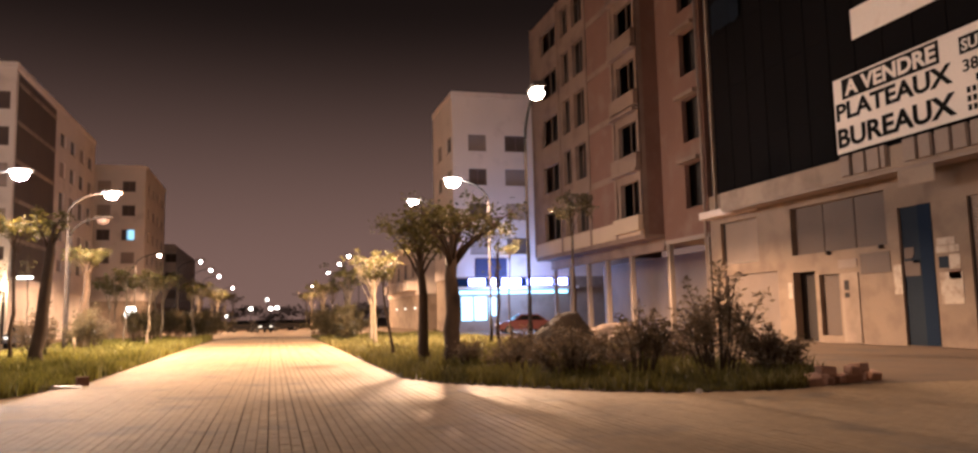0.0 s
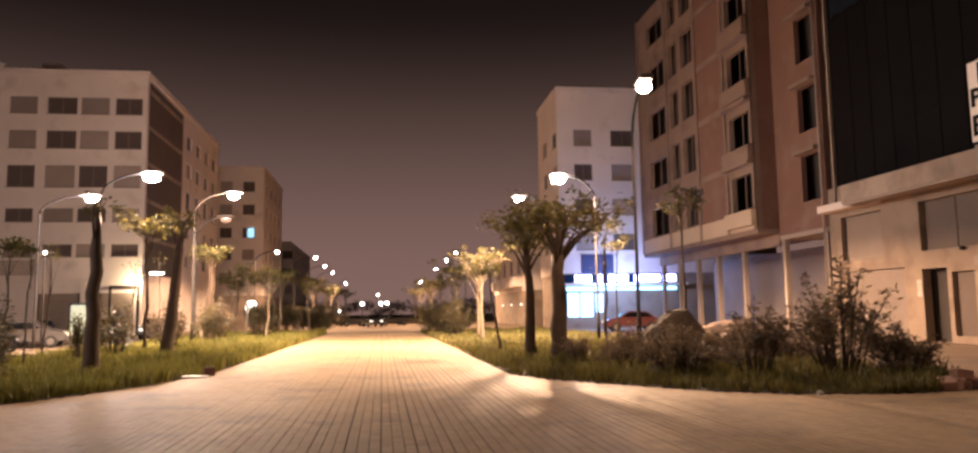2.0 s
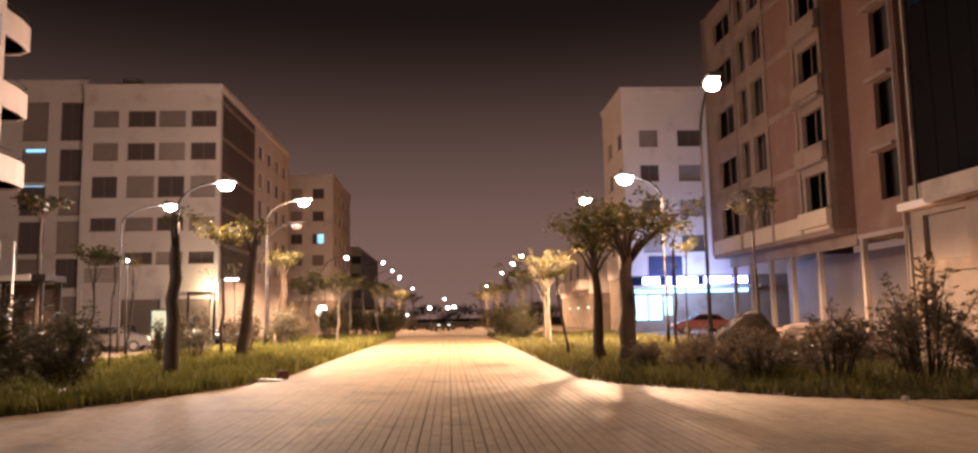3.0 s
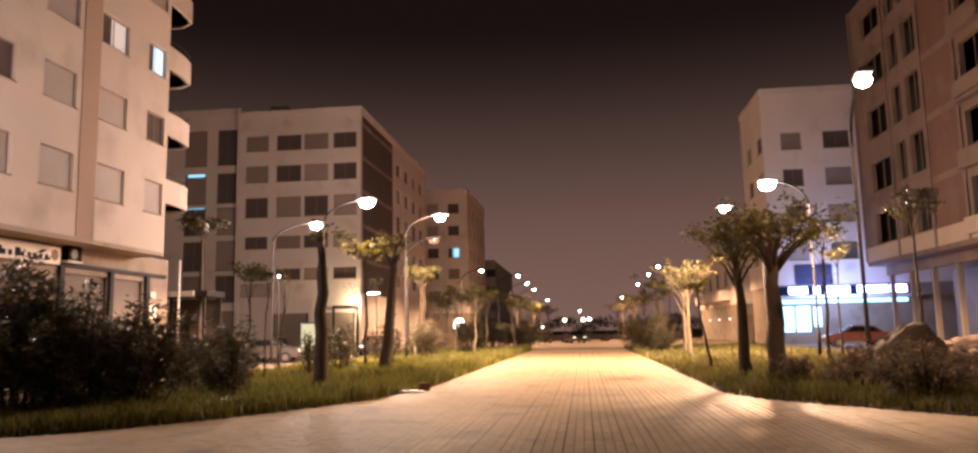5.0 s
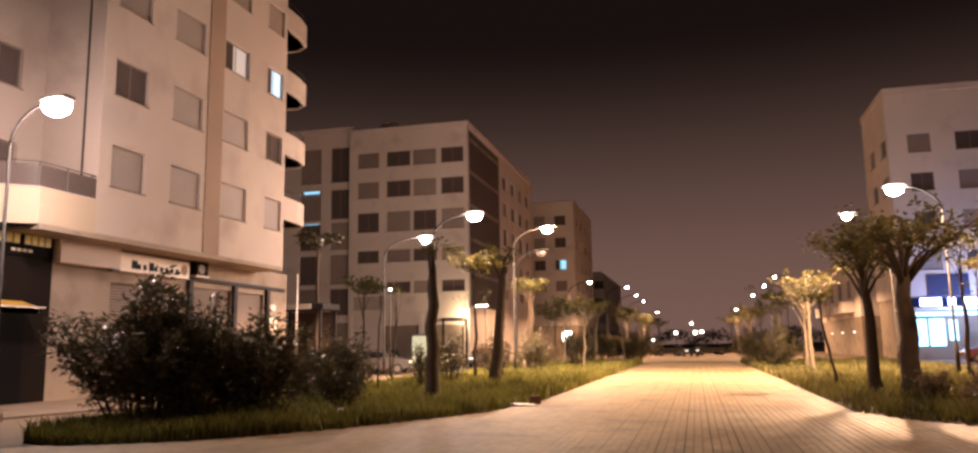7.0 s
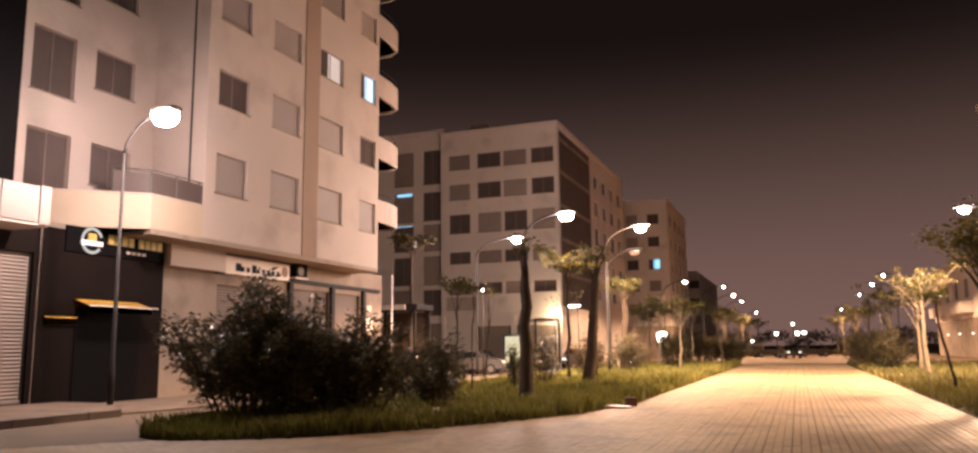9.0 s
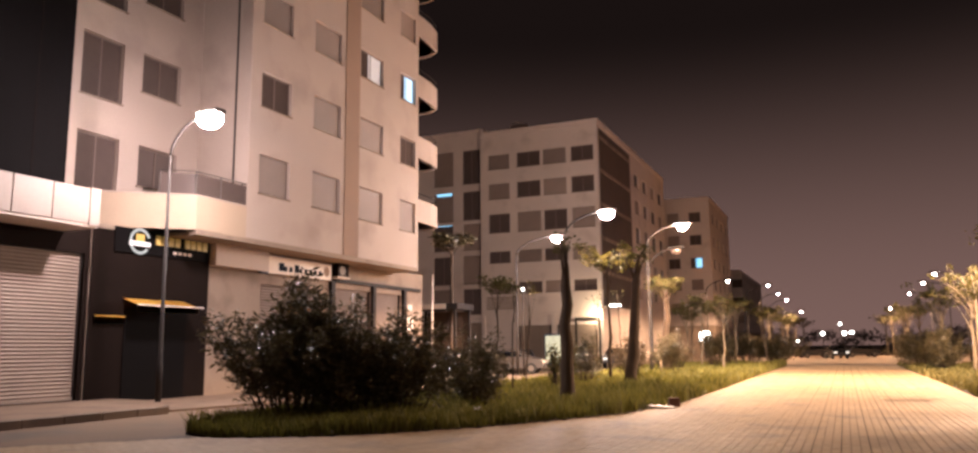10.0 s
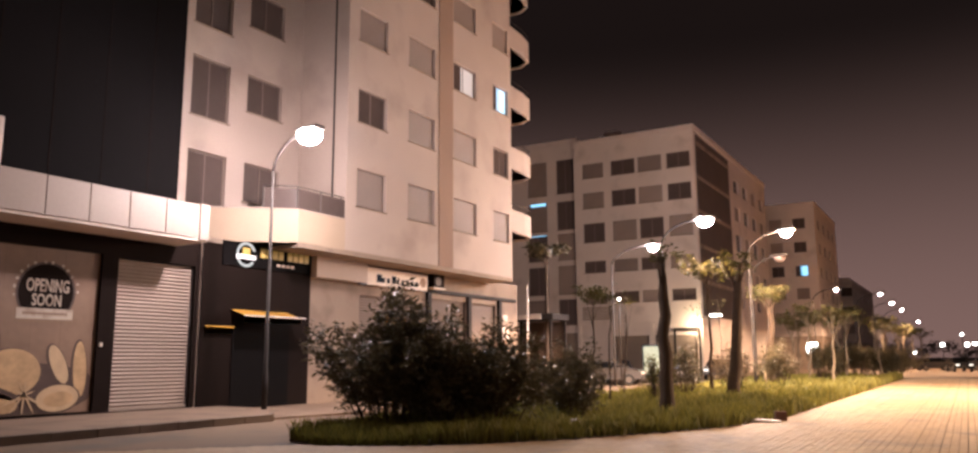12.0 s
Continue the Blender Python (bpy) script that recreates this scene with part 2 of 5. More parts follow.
def wall_mesh(w, h, thick, openings):
    """A wall from (0, 0, 0) along x, with openings (x0, x1, z0, z1) that go through it."""
    us = sorted({0, w, *(a for o in openings for a in o[:2])})
    zs = sorted({0, h, *(a for o in openings for a in o[2:])})
    bm = bmesh.new()
    verts = {}

    def v(i, j, k):
        if (i, j, k) not in verts:
            verts[i, j, k] = bm.verts.new((us[i], k * thick, zs[j]))
        return verts[i, j, k]

    def solid(i, j):
        if not (0 <= i < len(us) - 1 and 0 <= j < len(zs) - 1):
            return False
        u, z = (us[i] + us[i + 1]) / 2, (zs[j] + zs[j + 1]) / 2
        return not any(o[0] < u < o[1] and o[2] < z < o[3] for o in openings)

    for i in range(len(us) - 1):
        for j in range(len(zs) - 1):
            if not solid(i, j):
                continue
            bm.faces.new((v(i, j, 0), v(i + 1, j, 0), v(i + 1, j + 1, 0), v(i, j + 1, 0)))
            bm.faces.new((v(i, j + 1, 1), v(i + 1, j + 1, 1), v(i + 1, j, 1), v(i, j, 1)))
            if not solid(i - 1, j):
                bm.faces.new((v(i, j, 1), v(i, j, 0), v(i, j + 1, 0), v(i, j + 1, 1)))
            if not solid(i + 1, j):
                bm.faces.new((v(i + 1, j, 0), v(i + 1, j, 1), v(i + 1, j + 1, 1), v(i + 1, j + 1, 0)))
            if not solid(i, j - 1):
                bm.faces.new((v(i, j, 1), v(i + 1, j, 1), v(i + 1, j, 0), v(i, j, 0)))
            if not solid(i, j + 1):
                bm.faces.new((v(i, j + 1, 0), v(i + 1, j + 1, 0), v(i + 1, j + 1, 1), v(i, j + 1, 1)))
    return bm


_made = {}


def window(parent, m, w, h, style="glass"):
    """A window set back in its opening: frame with a middle bar, two panes, and a blind where it is let down.
    m: the facade's pose moved to the opening's lower left corner."""
    key = (round(w, 2), round(h, 2))
    if key not in _made:
        f = bmesh.new()
        t = 0.06
        for a in ((0, w, 0, t), (0, w, h - t, h), (0, t, t, h - t), (w - t, w, t, h - t), (w / 2 - t / 2, w / 2 + t / 2, t, h - t)):
            bx(f, a[0], a[1], 0.14, 0.20, a[2], a[3])
        g = box(t, w / 2 - t / 2, 0.165, 0.175, t, h - t)
        s = box(-0.05, w + 0.05, -0.05, 0.14, -0.05, 0.0, 0.008)
        b = bmesh.new()
        n = max(4, int(h / 0.09))
        rows = []
        for k in range(2 * n + 1):
            z = t + (h - 2 * t) * k / (2 * n)
            rows.append((b.verts.new((0.03, 0.10 + 0.012 * (k % 2), z)), b.verts.new((w - 0.03, 0.10 + 0.012 * (k % 2), z))))
        for q, s2 in zip(rows, rows[1:]):
            b.faces.new((q[0], q[1], s2[1], s2[0]))
        back = box(0.42 * w, w - t, 0.148, 0.160, t, h - t)
        _made[key] = (mesh_of("frame", f, M_FRAME), mesh_of("pane", g, M_GLASS), mesh_of("sill", s, M_GREYR), mesh_of("blind", b, M_BLIND), back)
    fr, pane, sill, blind, back = _made[key]
    win = put("window", fr, parent, m)
    put("pane", pane, win, m)
    put("pane", pane, win, m @ pose(w / 2 - 0.03, 0, 0))
    put("sill", sill, win, m)
    if style == "blind":
        put("blind", blind, win, m)
    elif style in ("lit", "dim"):
        put("lit_room", mesh_of("lit_room", back.copy(), M_COOL if style == "lit" else M_COOLDIM), win, m)
    return win


def text_part(words, size, material, parent, m, name="lettering", label="", depth=0.006, fit=(1.0, 1.0), bold=0.018):
    cu = bpy.data.curves.new(name, "FONT")
    cu.body, cu.size, cu.extrude, cu.align_x, cu.align_y = words, size, depth, "LEFT", "BOTTOM_BASELINE"
    cu.resolution_u = 3
    cu.offset = bold * size
    tmp = bpy.data.objects.new(name, cu)
    scene.collection.objects.link(tmp)
    me = bpy.data.meshes.new_from_object(tmp.evaluated_get(bpy.context.evaluated_depsgraph_get()))
    bpy.data.objects.remove(tmp)
    me.materials.clear()
    me.materials.append(material)
    # the letters stand upright on the facade: font x along it, font y up
    xs, ys = [v.co.x for v in me.vertices], [v.co.y for v in me.vertices]
    me.transform(Matrix.Translation((-min(xs), -min(ys), 0)))
    me.transform(Matrix.Diagonal((fit[0] / (max(xs) - min(xs)), fit[1] / (max(ys) - min(ys)), 1, 1)))
    me.transform(Matrix(((1, 0, 0, 0), (0, 0, -1, 0), (0, 1, 0, 0), (0, 0, 0, 1))))
    return put(name, me, parent, m, label)


# ---- ground, roads, paving ----
XW0, XW1 = -4.5, 3.15
Y_END = 66.0


def rail_shape(name, pts, z0, z1, material, label, category, kind="structure"):
    bm = bmesh.new()
    lo = [bm.verts.new((x, y, z0)) for x, y in pts]
    hi = [bm.verts.new((x, y, z1)) for x, y in pts]
    bm.faces.new(hi)
    for k in range(len(pts)):
        j = (k + 1) % len(pts)
        bm.faces.new((lo[k], lo[j], hi[j], hi[k]))
    bmesh.ops.recalc_face_normals(bm, faces=bm.faces)
    ob = new(name, mesh_of(name, bm, material))
    return tagged(ob, label, category, kind=kind)


bm = bmesh.new()
bmesh.ops.create_grid(bm, x_segments=60, y_segments=60, size=1500)
bmesh.ops.translate(bm, verts=bm.verts, vec=(0, 400, -0.03))
tagged(new("ground", mesh_of("ground", bm, M_ASPHALT)), "worn brown-lit asphalt roadway and open ground", "ground", kind="structure")

LEFT_ISLAND = [(-4.45, 66), (-4.45, 30), (-4.5, 22.6), (-5.1, 18.9), (-5.9, 17.0), (-7.0, 14.9), (-8.3, 13.2), (-9.6, 12.2), (-10.8, 11.8), (-11.9, 12.3),
               (-12.6, 14.0), (-12.8, 17), (-12.8, 66)]
RIGHT_ISLAND = [(3.1, 66), (3.1, 30), (3.12, 19.4), (3.7, 17.6), (4.7, 16.2), (5.9, 14.4), (7.2, 13.4), (8.6, 13.0), (9.6, 13.0), (10.5, 13.8), (11.7, 14.8),
                (12.6, 17), (12.6, 66)]


def inside(x, y, poly):
    hit = False
    for k in range(len(poly)):
        (x0, y0), (x1, y1) = poly[k - 1], poly[k]
        if (y0 > y) != (y1 > y) and x < x0 + (y - y0) * (x1 - x0) / (y1 - y0):
            hit = not hit
    return hit


island_left = rail_shape("planting_bed", LEFT_ISLAND, -0.04, 0.012, M_SOIL, "soil bed with rough grass beside the paved walkway", "planting bed")
island_right = rail_shape("planting_bed", RIGHT_ISLAND, -0.04, 0.012, M_SOIL, "dark soil bed with weeds and rubble", "planting bed")
PLAZA = [(XW0, Y_END), (XW0, 23), (-11.0, 11.8), (-14.5, 8.0), (-16, -8), (16, -8), (16, 12.4), (10.4, 13.2), (8.6, 13.3), (7.4, 13.6), (6.1, 14.6), (4.9, 16.4), (3.9, 17.8), (3.2, 19.4), (3.1, Y_END)]
paving = rail_shape("pavement", PLAZA, -0.025, -0.012, M_JOINT, "wide walkway of sandy concrete pavers in long rows", "pavement")

# ---- left: shop row with panelled canopy ----
XL = -20.8
shop = thing("shop_building", "low dark shopfront building with white panelled canopy", "building", XL, 13.5, 0.15)
ML = facing(XL, 0, 0, "E")
POSTER, SHUT = (9.6, 13.92, 0.22, 4.52), (14.42, 17.06, 0.17, 4.46)
part("wall", wall_mesh(37.2, 5.2, 0.4, [(20 + POSTER[0], 20 + POSTER[1], POSTER[2], POSTER[3]), (20 + SHUT[0], 20 + SHUT[1], SHUT[2], SHUT[3])]), M_DARKPANEL, shop,
     "dark brown shopfront piers", facing(XL, -20, 0, "E"))
part("upper_wall", box(0, 36.3, 0, 0.3, 5.2, 20.0), M_BLACKCLAD, shop, "black clad upper storeys", facing(-20.9, -20, 0, "E"))
for k in range(24):
    part("cladding_seam", box(0.7 + 1.5 * k, 0.73 + 1.5 * k, -0.012, -0.002, 6.1, 20.0), M_DARKPANEL, shop, "", facing(-20.9, -20, 0, "E"))
# box added over the canopy in place of a pale wall farther off
part("roof_box", box(29.3, 30.35, -1.2, -0.3, 6.11, 7.35, 0.02), M_RENDER, shop, "pale box above the canopy, standing in for a distant wall", facing(XL, -20, 0, "E"))
part("soffit", box(0, 36.3, -1.36, -0.003, 5.02, 5.12), M_RENDER, shop, "pale canopy soffit", facing(XL, -20, 0, "E"))
part("canopy_core", box(0, 36.2, -1.30, -0.02, 5.12, 6.02), M_GREYR, shop, "", facing(XL, -20, 0, "E"))
pm = mesh_of("panel", box(0.012, 1.138, -1.40, -1.335, 5.10, 6.10, 0.008), M_WHITEPANEL)
for k in range(14):
    put("panel", pm, shop, facing(XL, 15.98 - 1.15 * (k + 1), 0, "E"))
part("end_panel", box(0.01, 0.35, -1.41, -0.02, 5.06, 6.13, 0.008), M_WHITEPANEL, shop, "", facing(XL, 15.98, 0, "E"))


def roller_shutter(parent, m, w, h, label="", pitch=0.105, material=None):
    """A ribbed shutter curtain with side guides and a bottom bar."""
    bm = bmesh.new()
    n = int(h / pitch)
    rows = []
    for k in range(n + 1):
        z = h * k / n
        for dz, dy in ((0.0, 0.055), (0.45, 0.02), (0.8, 0.03)):
            if k < n:
                rows.append((z + dz * h / n, dy))
    rows.append((h, 0.055))
    vs = [(bm.verts.new((0, y, z)), bm.verts.new((w, y, z))) for z, y in rows]
    for a, b in zip(vs, vs[1:]):
        bm.faces.new((a[0], a[1], b[1], b[0]))
    body = part("roller_shutter", bm, material or M_SHUTTER, parent, label, m)
    part("guide", box(-0.06, 0.03, -0.02, 0.08, 0, h), M_DARKSTEEL, body, "", m)
    part("guide", box(w - 0.03, w + 0.06, -0.02, 0.08, 0, h), M_DARKSTEEL, body, "", m)
    part("bottom_bar", box(0, w, -0.01, 0.06, 0.0, 0.10, 0.01), M_SHUTTER, body, "pale worn bottom bar", m)
    return body


roller_shutter(shop, facing(XL - 0.12, SHUT[0], SHUT[2], "E"), SHUT[1] - SHUT[0], SHUT[3] - SHUT[2], "grey ribbed roller shutter, closed")
part("switch_box", box(0, 0.09, -0.05, 0, 0, 0.11, 0.01), M_WHITE, shop, "small white switch box", facing(XL, 13.98, 1.95, "E"))

# advertising poster in its frame
POST_W, POST_H = POSTER[1] - POSTER[0], POSTER[3] - POSTER[2]
MP = facing(XL - 0.10, POSTER[0], POSTER[2], "E")
M_POSTER = mat("printed_wood_poster", (0.19, 0.115, 0.07), 0.55, 0.3, 0.9, 5, 0.02)
M_BREAD = mat("printed_bread", (0.42, 0.27, 0.13), 0.55, 0.5, 2.2, 9, 0.02)
M_CRUST = mat("printed_crust", (0.055, 0.028, 0.018), 0.55, 0.3, 1.6, 9, 0.02)
M_CRUMB = mat("printed_crumb", (0.46, 0.32, 0.18), 0.55, 0.25, 4, 30, 0.02)
poster = thing("poster", "brown bakery poster announcing an opening, in shop window", "poster", XL - 0.1, 12, 0.25)
part("sheet", box(0, POST_W, 0, 0.02, 0, POST_H), M_POSTER, poster, "", MP)


def blob(name, cx, cz, rx, rz, material, lift, turn=0.0, n=28, z_cut=None, label=""):
    """A flat printed shape: an oval that may be turned or cut off below."""
    bm = bmesh.new()
    vs = []
    for k in range(n):
        a = 2 * math.pi * k / n
        u, w = rx * math.cos(a), rz * math.sin(a)
        x, z = cx + u * math.cos(turn) - w * math.sin(turn), cz + u * math.sin(turn) + w * math.cos(turn)
        z = max(z, 0.01 if z_cut is None else z_cut)
        vs.append(bm.verts.new((min(max(x, 0.01), POST_W - 0.01), -lift, z)))
    f = bm.faces.new(vs)
    return part(name, bm, material, poster, label, MP)


for k, (x, w) in enumerate(((0.0, 0.9), (0.95, 0.75), (1.75, 0.72), (2.52, 0.74), (3.31, 0.85))):
    part("board", box(x + 0.01, x + w, -0.004, 0, 0.01, POST_H - 0.01), M_POSTER, poster, "", MP)
blob("badge_rim", 2.86, 3.12, 0.80, 0.80, M_CRUST, 0.008, z_cut=2.62)
blob("badge", 2.86, 3.12, 0.74, 0.74, M_DARKPANEL, 0.012, z_cut=2.66, label="dark round badge")
part("ribbon", box(2.12, 3.62, -0.016, -0.010, 2.42, 2.70), M_PAPER, poster, "pale ribbon strip", MP)
for k in range(16):
    part("small_print", box(2.28 + 0.075 * k, 2.335 + 0.075 * k, -0.020, -0.016, 2.53, 2.60), M_POSTER, poster, "", MP)
text_part("OPENING", 0.46, M_PAPER, poster, MP @ pose(2.32, -0.018, 3.13), fit=(1.14, 0.34))
text_part("SOON", 0.46, M_PAPER, poster, MP @ pose(2.49, -0.018, 2.76), fit=(0.78, 0.32))
rng = random.Random(3)
for k in range(13):
    a = 0.1 + math.pi * k / 12
    blob("confetti", 2.86 + 0.88 * math.cos(a) + rng.uniform(-.05, .05), 3.1 + 0.82 * math.sin(a), 0.03 + 0.02 * rng.random(), 0.03 + 0.02 * rng.random(), M_PAPER, 0.015, n=8)
blob("plank_shade", 1.9, 0.55, 2.6, 0.75, M_CRUST, 0.006, 0.05)
blob("loaf_rim", 1.15, 1.75, 0.66, 0.95, M_CRUST, 0.008)
blob("loaf", 1.12, 1.78, 0.60, 0.90, M_BREAD, 0.011)
blob("round_bread_rim", 2.12, 1.02, 0.78, 0.66, M_CRUST, 0.013, -0.1)
blob("round_bread", 2.16, 1.08, 0.72, 0.58, M_BREAD, 0.016, -0.1, label="printed round bread")
blob("cut_edge", 1.72, 0.62, 0.72, 0.13, M_CRUST, 0.019, -0.30)
blob("lower_bread", 1.75, 0.34, 0.62, 0.26, M_BREAD, 0.019, -0.2)
blob("slice_rim", 3.32, 1.24, 0.25, 0.60, M_CRUST, 0.013, 0.42)
blob("slice", 3.34, 1.26, 0.20, 0.54, M_CRUMB, 0.016, 0.42)
blob("baguette_rim", 3.92, 1.12, 0.24, 0.80, M_CRUST, 0.010, 0.06)
blob("baguette", 3.94, 1.13, 0.19, 0.74, M_BREAD, 0.013, 0.06)
blob("bread_end_rim", 3.38, 0.38, 0.62, 0.38, M_CRUST, 0.019, 0.08)
blob("bread_end", 3.38, 0.39, 0.57, 0.34, M_CRUMB, 0.022, 0.08)
blob("bread_crumb", 3.40, 0.36, 0.40, 0.20, M_BREAD, 0.025, 0.08)
for k in range(5):
    blob("stalk", 2.35 + 0.07 * k, 0.42, 0.028, 0.46, M_CRUMB, 0.028, -1.15 + 0.55 * k, n=8)

# pavement in front of the shops, with its kerb
part_walk = rail_shape("sidewalk", [(-21.5, -20), (-16.25, -20), (-16.25, 15.6), (-16.6, 16.3), (-18.3, 17.95), (-21.5, 18.2)], -0.04, 0.15, M_WALK, "worn concrete sidewalk before the shops", "sidewalk")
low_walk = rail_shape("forecourt", [(-21.5, 18.2), (-18.3, 17.95), (-16.6, 16.3), (-16.0, 19.5), (-16.0, 37), (-21.5, 37)], -0.04, 0.02, M_WALK, "dusty concrete forecourt below the flats", "sidewalk")
km = mesh_of("kerb_stone", box(0.006, 0.994, -0.16, 0.0, -0.04, 0.16, 0.015), M_KERB)
kerb = thing("kerb", "row of worn concrete kerb stones", "kerb", -16.2, 0, 0, kind="structure")
for k in range(26):
    put("kerb_stone", km, kerb, facing(-16.25, 15.0 - k, 0, "E"))

# ---- left: block of flats over shops ----
XA = -19.4
flats = thing("apartment_building", "pale rendered apartment block with a brown pilaster over shops", "building", XA, 26, 0.0)
A0, A1, AZ0, AZ1 = 22.4, 34.95, 5.5, 25.6
MA = facing(XA, A0, AZ0, "E")
COLS = [(23.0, 24.75), (26.2, 28.12), (29.6, 31.55), (33.15, 34.65)]
ROWS = [(7.22, 8.68), (10.50, 11.87), (13.77, 15.12), (17.05, 18.40), (20.3, 21.65)]
OPEN_A = [(a - A0, b - A0, c - AZ0, e - AZ0) for a, b in COLS for c, e in ROWS]
part("wall", wall_mesh(A1 - A0, AZ1 - AZ0, 0.5, OPEN_A), M_FLATS, flats, "pale rendered front", MA)
for i, (a, b) in enumerate(COLS):
    for j, (c, e) in enumerate(ROWS):
        style = "lit" if (i, j) == (3, 2) else "dim" if (i, j) == (2, 2) else "blind" if (i + j) % 3 != 1 or j == 0 else "glass"
        w = window(flats, facing(XA, a, c, "E"), b - a, e - c, style)
part("pilaster", box(28.42 - A0, 29.5 - A0, -0.04, 0, 0, AZ1 - AZ0 - 0.2), M_PILASTER, flats, "brown pilaster strip", MA)
part("roof", box(0, A1 - 16.3, -0.15, 12, 0, 0.35), M_FLATS, flats, "", facing(XA, 16.3, AZ1, "E"))
# near-black sheets behind the windows, painted as the rooms' shade
part("inner_wall", box(0, A1 - 22.45, 0.62, 0.72, AZ0, AZ1), M_ROOMSHADE, flats, "near-black backing with the rooms' shade painted in", facing(XA, 22.4, 0, "E"))
part("inner_wall", box(0, 6.1, 3.1, 3.2, AZ0, AZ1), M_ROOMSHADE, flats, "", facing(XA, 16.3, 0, "E"))
part("bay_cheek", box(XA - 2.9, XA - 0.503, 22.402, 22.7, AZ0, AZ1), M_FLATS, flats, "side wall beside the balcony")
part("soffit", box(0, A1 - 20.05, 0, 1.42, AZ0 - 0.18, AZ0 - 0.003), M_GREYR, flats, "", facing(XA, 20.05, 0, "E"))
part("end_wall", box(0, 11, 0, 0.4, 0, AZ1 - 5.5), M_FLATS, flats, "", Matrix.Translation((XA - 11.5, A1 - 0.4, 5.5)))
# recessed bay with the first-floor balcony
OPEN_B = [(1.0, 2.6, z, z + 2.1) for z in (0.9, 4.2, 7.45, 10.7, 13.9)] + [(3.4, 5.1, z + 0.7, z + 2.1) for z in (0.9, 4.2, 7.45, 10.7, 13.9)]
part("bay_wall", wall_mesh(6.1, AZ1 - AZ0, 0.4, OPEN_B), M_FLATS, flats, "", facing(XA - 2.4, 16.3, AZ0, "E"))
for o in OPEN_B:
    window(flats, facing(XA - 2.4, 16.3 + o[0], AZ0 + o[2], "E"), o[1] - o[0], o[3] - o[2], "glass")


def bent_band(pts, z0, z1, thick):
    """A low wall along a bent line of plan points."""
    bm = bmesh.new()
    inner = []
    for k, p in enumerate(pts):
        a, b = Vector(pts[max(k - 1, 0)]), Vector(pts[min(k + 1, len(pts) - 1)])
        t = (b - a).normalized()
        inner.append((p[0] - t.y * thick, p[1] + t.x * thick))
    rows = []
    for (x, y), (u, w) in zip(pts, inner):
        rows.append([bm.verts.new(c) for c in ((x, y, z0), (x, y, z1), (u, w, z1), (u, w, z0))])
    for r, s in zip(rows, rows[1:]):
        for k in range(4):
            bm.faces.new((r[k], r[(k + 1) % 4], s[(k + 1) % 4], s[k]))
    bm.faces.new(rows[0])
    bm.faces.new(list(reversed(rows[-1])))
    bmesh.ops.recalc_face_normals(bm, faces=bm.faces)
    return bm


BALC = [(-21.78, 17.92), (-20.25, 19.28), (-19.42, 20.03), (-19.40, 21.2), (-19.38, 22.38)]
balcony = part("balcony", bent_band(BALC, 5.47, 6.60, 0.14), M_CREAM, flats, "cream balcony front with a bent corner")
part("coping", bent_band([(x + 0.02, y - 0.02) for x, y in BALC], 6.602, 6.64, 0.18), M_FLATS, balcony, "thin pale coping")
part("railing_glass", bent_band([(x - 0.06, y + 0.02) for x, y in BALC[1:]], 6.66, 7.34, 0.015), M_GLASS, balcony, "dark glass balustrade")
for x, y in (BALC[1], BALC[2], (-19.41, 21.15), (-19.40, 22.2)):
    part("post", box(x - 0.09, x - 0.045, y - 0.02, y + 0.025, 6.642, 7.42), M_STEEL, balcony, "bright metal post")
bm = bmesh.new()
tube(bm, [(x - 0.07, y, 7.42) for x, y in BALC[1:]], [0.025] * 4, 6)
part("handrail", bm, M_STEEL, balcony)
bm = bmesh.new()
bm.faces.new([bm.verts.new((x, y, 5.44)) for x, y in ((-19.45, 20.04), (-20.79, 20.04), (-20.79, 18.83))])
bmesh.ops.solidify(bm, geom=bm.faces[:], thickness=0.1)
part("corner_soffit", bm, M_GREYR, flats)
# corner balconies on the side street
for j, (c, e) in enumerate(ROWS):
    z = c + 0.85
    pts = [(-19.45, 34.96), (-19.5, 36.5), (-19.7, 37.6), (-20.4, 38.1), (-24, 38.1)]
    b = part("balcony", bent_band(pts, z - 0.2, z + 0.95, 0.12), M_FLATS, flats, "pale curved corner balcony")
    bm = bmesh.new()
    bm.faces.new([bm.verts.new((x, y, z - 0.12)) for x, y in pts + [(-24, 35)]])
    bmesh.ops.solidify(bm, geom=bm.faces[:], thickness=0.1)
    part("floor_slab", bm, M_FLATS, b)
    bm = bmesh.new()
    tube(bm, [(x - 0.02, y - 0.02, z + 1.25) for x, y in pts], [0.02] * len(pts), 6)
    part("handrail", bm, M_DARKSTEEL, b)

# ground floor of the flats
MG = facing(XL, 0, 0, "E")
part("shop_wall", wall_mesh(20.7, 5.45, 0.3, [(12.6, 15.6, 0.05, 4.25), (15.9, 18.4, 0.05, 4.25), (7.7, 11.6, 0.05, 4.1)]), M_GREYR, flats, "grey shop wall",
     facing(XL, 17.25, 0, "E"))
part("shop_back", box(0, 20, 0.9, 1.0, 0, 5.4), M_ROOMSHADE, flats, "", facing(XL, 17.3, 0, "E"))
dark = part("shopfront", box(17.28, 22.1, -0.07, -0.003, 0.02, 5.28), M_DARKPANEL, flats, "near-black snack bar front", MG)
